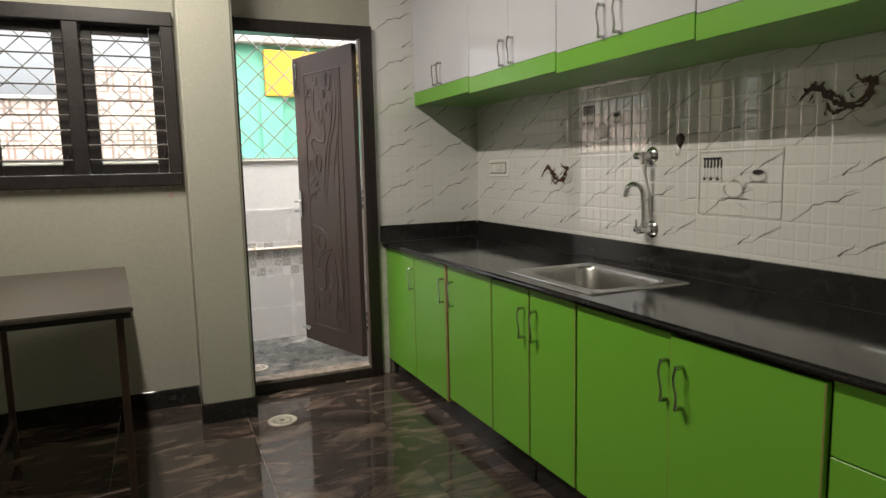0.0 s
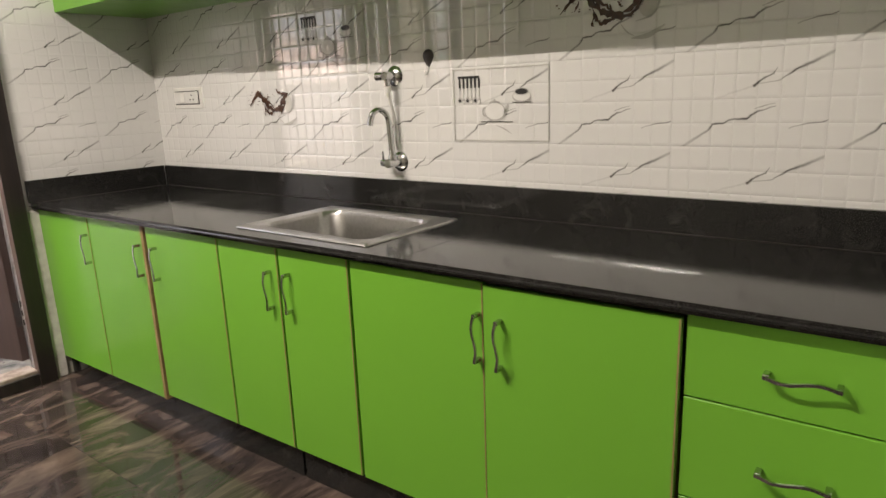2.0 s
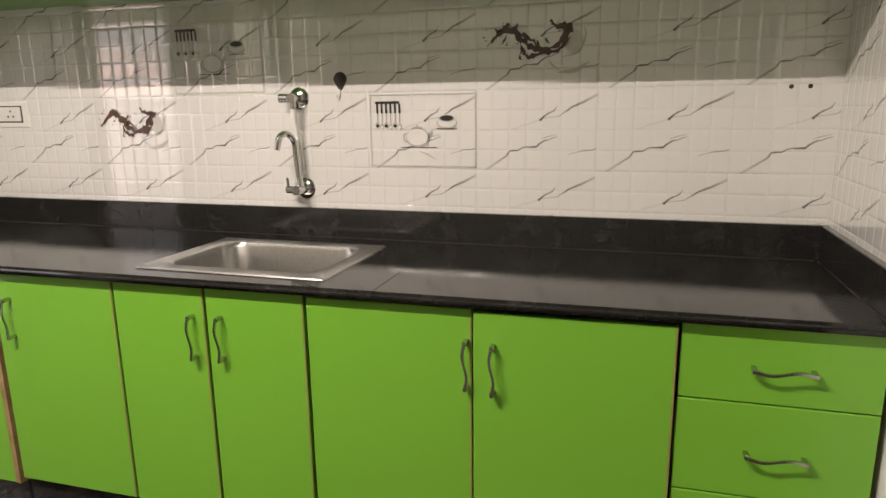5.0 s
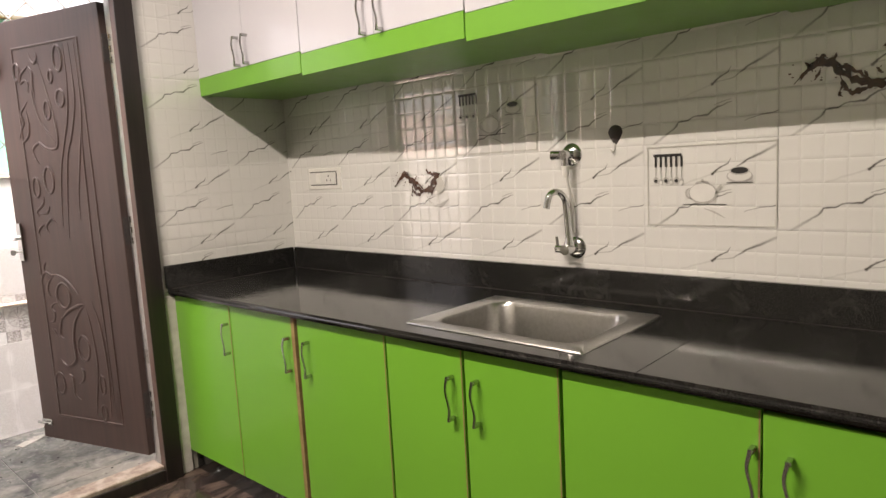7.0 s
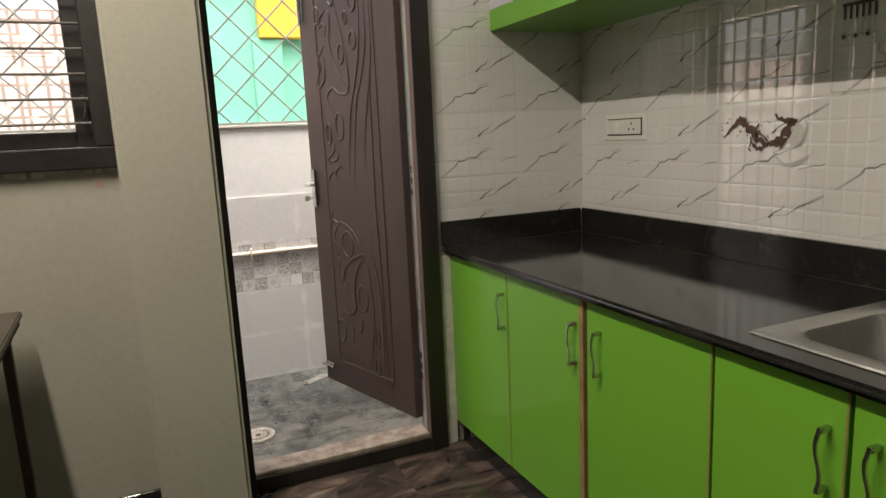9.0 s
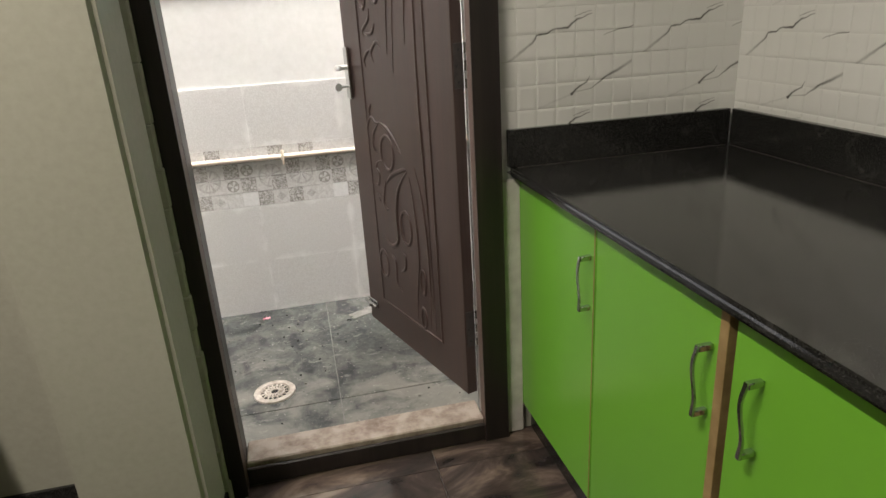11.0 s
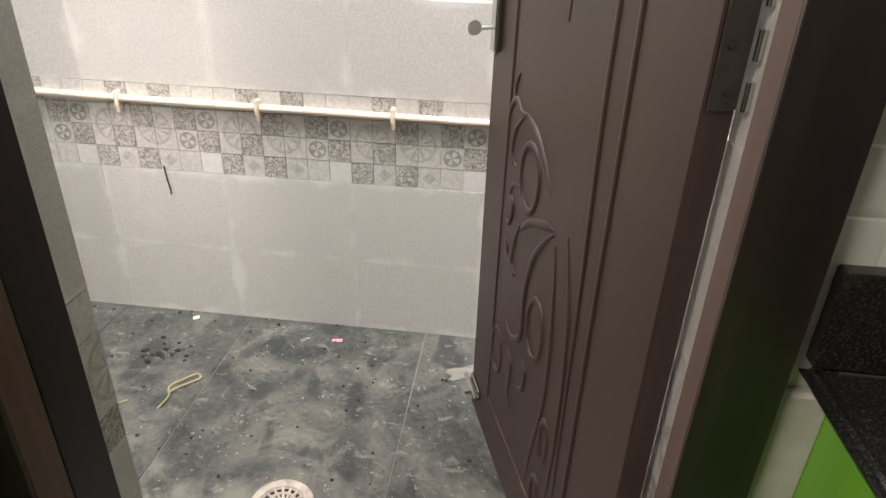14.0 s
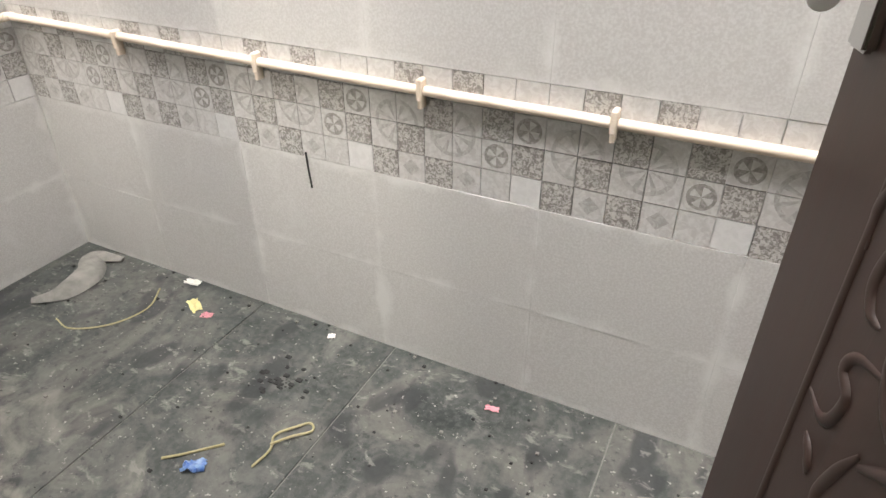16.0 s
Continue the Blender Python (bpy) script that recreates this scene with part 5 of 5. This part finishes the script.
# ---- tiles and floor pieces ----
def pillow_tile(w, h, nx, nz, t=0.008, gap=0.0002):
    """A wall tile with raised pillow cells; x right, z up, its face looks to -y."""
    bm = bmesh.new()
    x0, x1, z0, z1 = gap, w - gap, gap, h - gap
    cw, ch = (x1 - x0) / nx, (z1 - z0) / nz
    for i in range(nx):
        for j in range(nz):
            a, b, c, d = x0 + i * cw, x0 + (i + 1) * cw, z0 + j * ch, z0 + (j + 1) * ch
            prev = None
            for inset, y in ((0.0, -0.0031), (0.0027, -0.0037), (0.0075, -0.0041)):
                q = [bm.verts.new((x, y - t + 0.0035, z)) for x, z in ((a + inset, c + inset), (b - inset, c + inset), (b - inset, d - inset), (a + inset, d - inset))]
                if prev:
                    for k in range(4):
                        bm.faces.new((prev[k], prev[(k + 1) % 4], q[(k + 1) % 4], q[k]))
                prev = q
            bm.faces.new(prev)
    bmesh.ops.remove_doubles(bm, verts=bm.verts[:], dist=0.0002)
    y = -t + 0.0013
    for (ax, az), (bx, bz) in (((x0, z0), (x1, z0)), ((x1, z0), (x1, z1)), ((x1, z1), (x0, z1)), ((x0, z1), (x0, z0))):
        bm.faces.new([bm.verts.new(v) for v in ((ax, y, az), (bx, y, bz), (bx, 0.0, bz), (ax, 0.0, az))])
    return mesh_of("tile", bm, M["tile"], smooth=False)


full = pillow_tile(TW, TH, 7, 4)
cache = {}


def sized(w, h):
    key = (round(w, 3), round(h, 3))
    if key not in cache:
        cache[key] = pillow_tile(w, h, max(1, round(7 * w / TW)), max(1, round(4 * h / TH)))
    return cache[key]


Z_ROWS = [(1.117 - TH, 1.117)] + [(1.117 + k * TH, 1.117 + (k + 1) * TH) for k in range(3)]
# counter wall: local x runs to -y when the face looks to -x
Y_COLS = [3.308 + TW * k for k in range(-3, 7)]
for ya in Y_COLS:
    a, b = max(ya, PY), min(ya + TW, WY)
    if b - a < 0.02:
        continue
    for z0, z1 in Z_ROWS:
        ob = new("tile", full if (b - a > TW - 0.002 and z1 - z0 > TH - 0.002) else sized(b - a, z1 - z0))
        ob.parent = wall_east
        ob.matrix_world = Matrix.Translation((XW + 0.006, b, z0)) @ Matrix.Rotation(radians(-90), 4, "Z")
# door wall right of the frame
x = DX1 + 0.001
cols = []
while x < XW - 0.01:
    cols.append((x, min(x + TW, XW)))
    x += TW
rows = [(0.846, 1.144 - TH)] + [(1.144 + k * TH, min(1.144 + (k + 1) * TH, CEIL)) for k in range(-1, 8)]
for a, b in cols:
    for z0, z1 in rows:
        if z1 - z0 < 0.02:
            continue
        ob = new("tile", full if (b - a > TW - 0.002 and abs(z1 - z0 - TH) < 0.002) else sized(b - a, z1 - z0))
        ob.parent = wall_north
        ob.matrix_world = Matrix.Translation((a, WY + 0.006 - 0.001, z0))
# partition, face to +y
x = XW
while x > 1.64:
    a = max(x - TW, 1.64)
    for z0, z1 in Z_ROWS:
        ob = new("tile", full if (x - a > TW - 0.002 and z1 - z0 > TH - 0.002) else sized(x - a, z1 - z0))
        ob.parent = partition
        ob.matrix_world = Matrix.Translation((x, PY - 0.006, z0)) @ Matrix.Rotation(radians(180), 4, "Z")
    x -= TW


def plain_tile(w, h, t=0.008, gap=0.0001, mat="grey_tile"):
    return mesh_of("tile", boxed(gap, w - gap, -t, 0.0, gap, h - gap, bevel=0.0004), M[mat])


CW = TW / 6
CELLS = {0: "DdDdpw", 1: "cDccXD", 2: "ccDcDX", 3: "pDpDpp"}


def band_mesh(cols=6):
    """One patterned border tile of up to 6 by 4 printed squares, each set off by a fine groove."""
    bm = bmesh.new()
    slot = {"D": 0, "c": 1, "d": 1, "p": 1, "w": 2, "X": 1}

    def face(pts, m):
        bm.faces.new([bm.verts.new(p) for p in pts]).material_index = m
    ch = TH / 4
    for j in range(4):
        for i in range(cols):
            k = CELLS[j][i]
            a, b, c, d = i * CW + 0.0008, (i + 1) * CW - 0.0008, j * ch + 0.0008, (j + 1) * ch - 0.0008
            for q in (((a, -0.008, c), (b, -0.008, c), (b, -0.008, d), (a, -0.008, d)),
                      ((a, -0.008, c), (a, 0, c), (b, 0, c), (b, -0.008, c)), ((a, -0.008, d), (b, -0.008, d), (b, 0, d), (a, 0, d)),
                      ((a, -0.008, c), (a, -0.008, d), (a, 0, d), (a, 0, c)), ((b, -0.008, c), (b, 0, c), (b, 0, d), (b, -0.008, d))):
                face(q, slot[k])
            mx, mz, y = (a + b) / 2, (c + d) / 2, -0.0084
            if k == "X":
                for s in range(16):
                    a0, a1 = s * math.tau / 16, (s + 1) * math.tau / 16
                    r0 = 0.0 if s % 4 < 2 else 0.019
                    p = [(mx + r0 * math.cos(a0), y, mz + r0 * math.sin(a0)), (mx + 0.0245 * math.cos(a0), y, mz + 0.0245 * math.sin(a0)), (mx + 0.0245 * math.cos(a1), y, mz + 0.0245 * math.sin(a1))]
                    if r0:
                        p.append((mx + r0 * math.cos(a1), y, mz + r0 * math.sin(a1)))
                    face(p, 4)
            if k == "d":
                face([(mx - 0.02, y, mz), (mx, y, mz - 0.018), (mx + 0.02, y, mz), (mx, y, mz + 0.018)], 3)
            if k == "c":
                sx, sz = (1 if i in (0, 2, 4) else -1), (1 if j == 1 else -1)
                ox, oz = (b if sx > 0 else a), (d if sz > 0 else c)
                for s in range(6):
                    a0, a1 = s * math.pi / 12, (s + 1) * math.pi / 12
                    lo = 0.006 if s % 3 == 1 else 0.040
                    pts = [(ox - sx * lo * math.cos(a0), y, oz - sz * lo * math.sin(a0)), (ox - sx * 0.048 * math.cos(a0), y, oz - sz * 0.048 * math.sin(a0)),
                           (ox - sx * 0.048 * math.cos(a1), y, oz - sz * 0.048 * math.sin(a1)), (ox - sx * lo * math.cos(a1), y, oz - sz * lo * math.sin(a1))]
                    face(pts, 3)
    return mesh_of("border_tile", bm, [M["cell_dark"], M["cell_light"], M["cell_plain"], M["cell_mid"], M["cell_ring"]])


band = band_mesh()
narrow_band = band_mesh(1)
U_ROWS = [(UF, 0.322), (0.322, 0.564), (0.564, 0.806), (0.806, 1.045)]
plain_cache = {}


def plain_sized(w, h):
    key = (round(w, 3), round(h, 3))
    if key not in plain_cache:
        plain_cache[key] = plain_tile(w, h)
    return plain_cache[key]


random.seed(21)
BX = 0.926 - 3 * TW
while BX < UX1:
    a, b = max(BX, UX0), min(BX + TW, UX1)
    for r, (z0, z1) in enumerate(U_ROWS):
        if b - a < 0.02:
            continue
        if r == 2:
            ob = new("border_tile", band)
            ob.matrix_world = Matrix.Translation((BX, UY + 0.008, z0))
            if a > BX:
                ob.matrix_world = Matrix.Translation((a, UY + 0.008, z0)) @ Matrix.Diagonal(((b - a) / TW, 1, 1, 1))
        else:
            ob = new("tile", plain_sized(b - a, z1 - z0))
            ob.matrix_world = Matrix.Translation((a, UY + 0.008 + random.uniform(-0.0008, 0.0008), z0))
        ob.parent = wall_parapet
    BX += TW
y = UY
while y > WY + WT + 0.05:
    a = max(y - TW, WY + WT)
    for r, (z0, z1) in enumerate(U_ROWS):
        ob = new("border_tile" if r == 2 else "tile", band if r == 2 else plain_sized(y - a, z1 - z0))
        ob.matrix_world = Matrix.Translation((UX0 - 0.008, a, z0)) @ Matrix.Rotation(radians(90), 4, "Z") @ Matrix.Diagonal(((y - a) / TW if r == 2 else 1, 1, 1, 1))
        ob.parent = wall_utility_west
    y -= TW
# tiled reveal of the door opening behind the frame
for r, (z0, z1) in enumerate([(0.09, 0.322), (0.322, 0.564), (0.564, 0.806), (0.806, 1.045), (1.045, 1.287), (1.287, 1.53), (1.53, 1.77), (1.77, 2.1)]):
    for side in (0, 1):
        w = WY + WT - 5.5525 if side == 0 else WY + WT - 5.505
        mx = Matrix.Translation((1.204, 5.5525, z0)) @ Matrix.Rotation(radians(90), 4, "Z") if side == 0 else Matrix.Translation((1.933, 5.505 + w, z0)) @ Matrix.Rotation(radians(-90), 4, "Z")
        ob = new("border_tile" if r == 2 else "tile", narrow_band if r == 2 else plain_sized(w, z1 - z0))
        ob.matrix_world = mx @ Matrix.Diagonal((w / CW if r == 2 else 1, 1, 1, 1))
        ob.parent = wall_north


def floor_tiles(xs, ys, z, mat, parent, gap, t=0.012):
    meshes = {}
    for x0, x1 in zip(xs, xs[1:]):
        for y0, y1 in zip(ys, ys[1:]):
            key = (round(x1 - x0, 3), round(y1 - y0, 3))
            if key not in meshes:
                meshes[key] = mesh_of("floor_tile", boxed(gap, x1 - x0 - gap, gap, y1 - y0 - gap, -t, 0.0, bevel=0.0008), M[mat])
            ob = new("floor_tile", meshes[key])
            ob.location = (x0, y0, z)
            ob.parent = parent


floor_tiles([X0, -0.66, -0.06, 0.54, 1.14, 1.74, 2.34, XW], [Y0, -0.62, -0.02, 0.58, 1.18, 1.78, 2.38, 2.98, 3.58, 4.18, 4.78, 5.38, WY], FL, "floor_dark", floor, 0.0006)
uf = bpy.data.objects["floor_utility"]
floor_tiles([UX0, 0.545, 0.955, 1.505, 2.055, UX1], [WY + WT, 5.79, UY + 0.002], UF, "floor_dusty", uf, 0.0016)
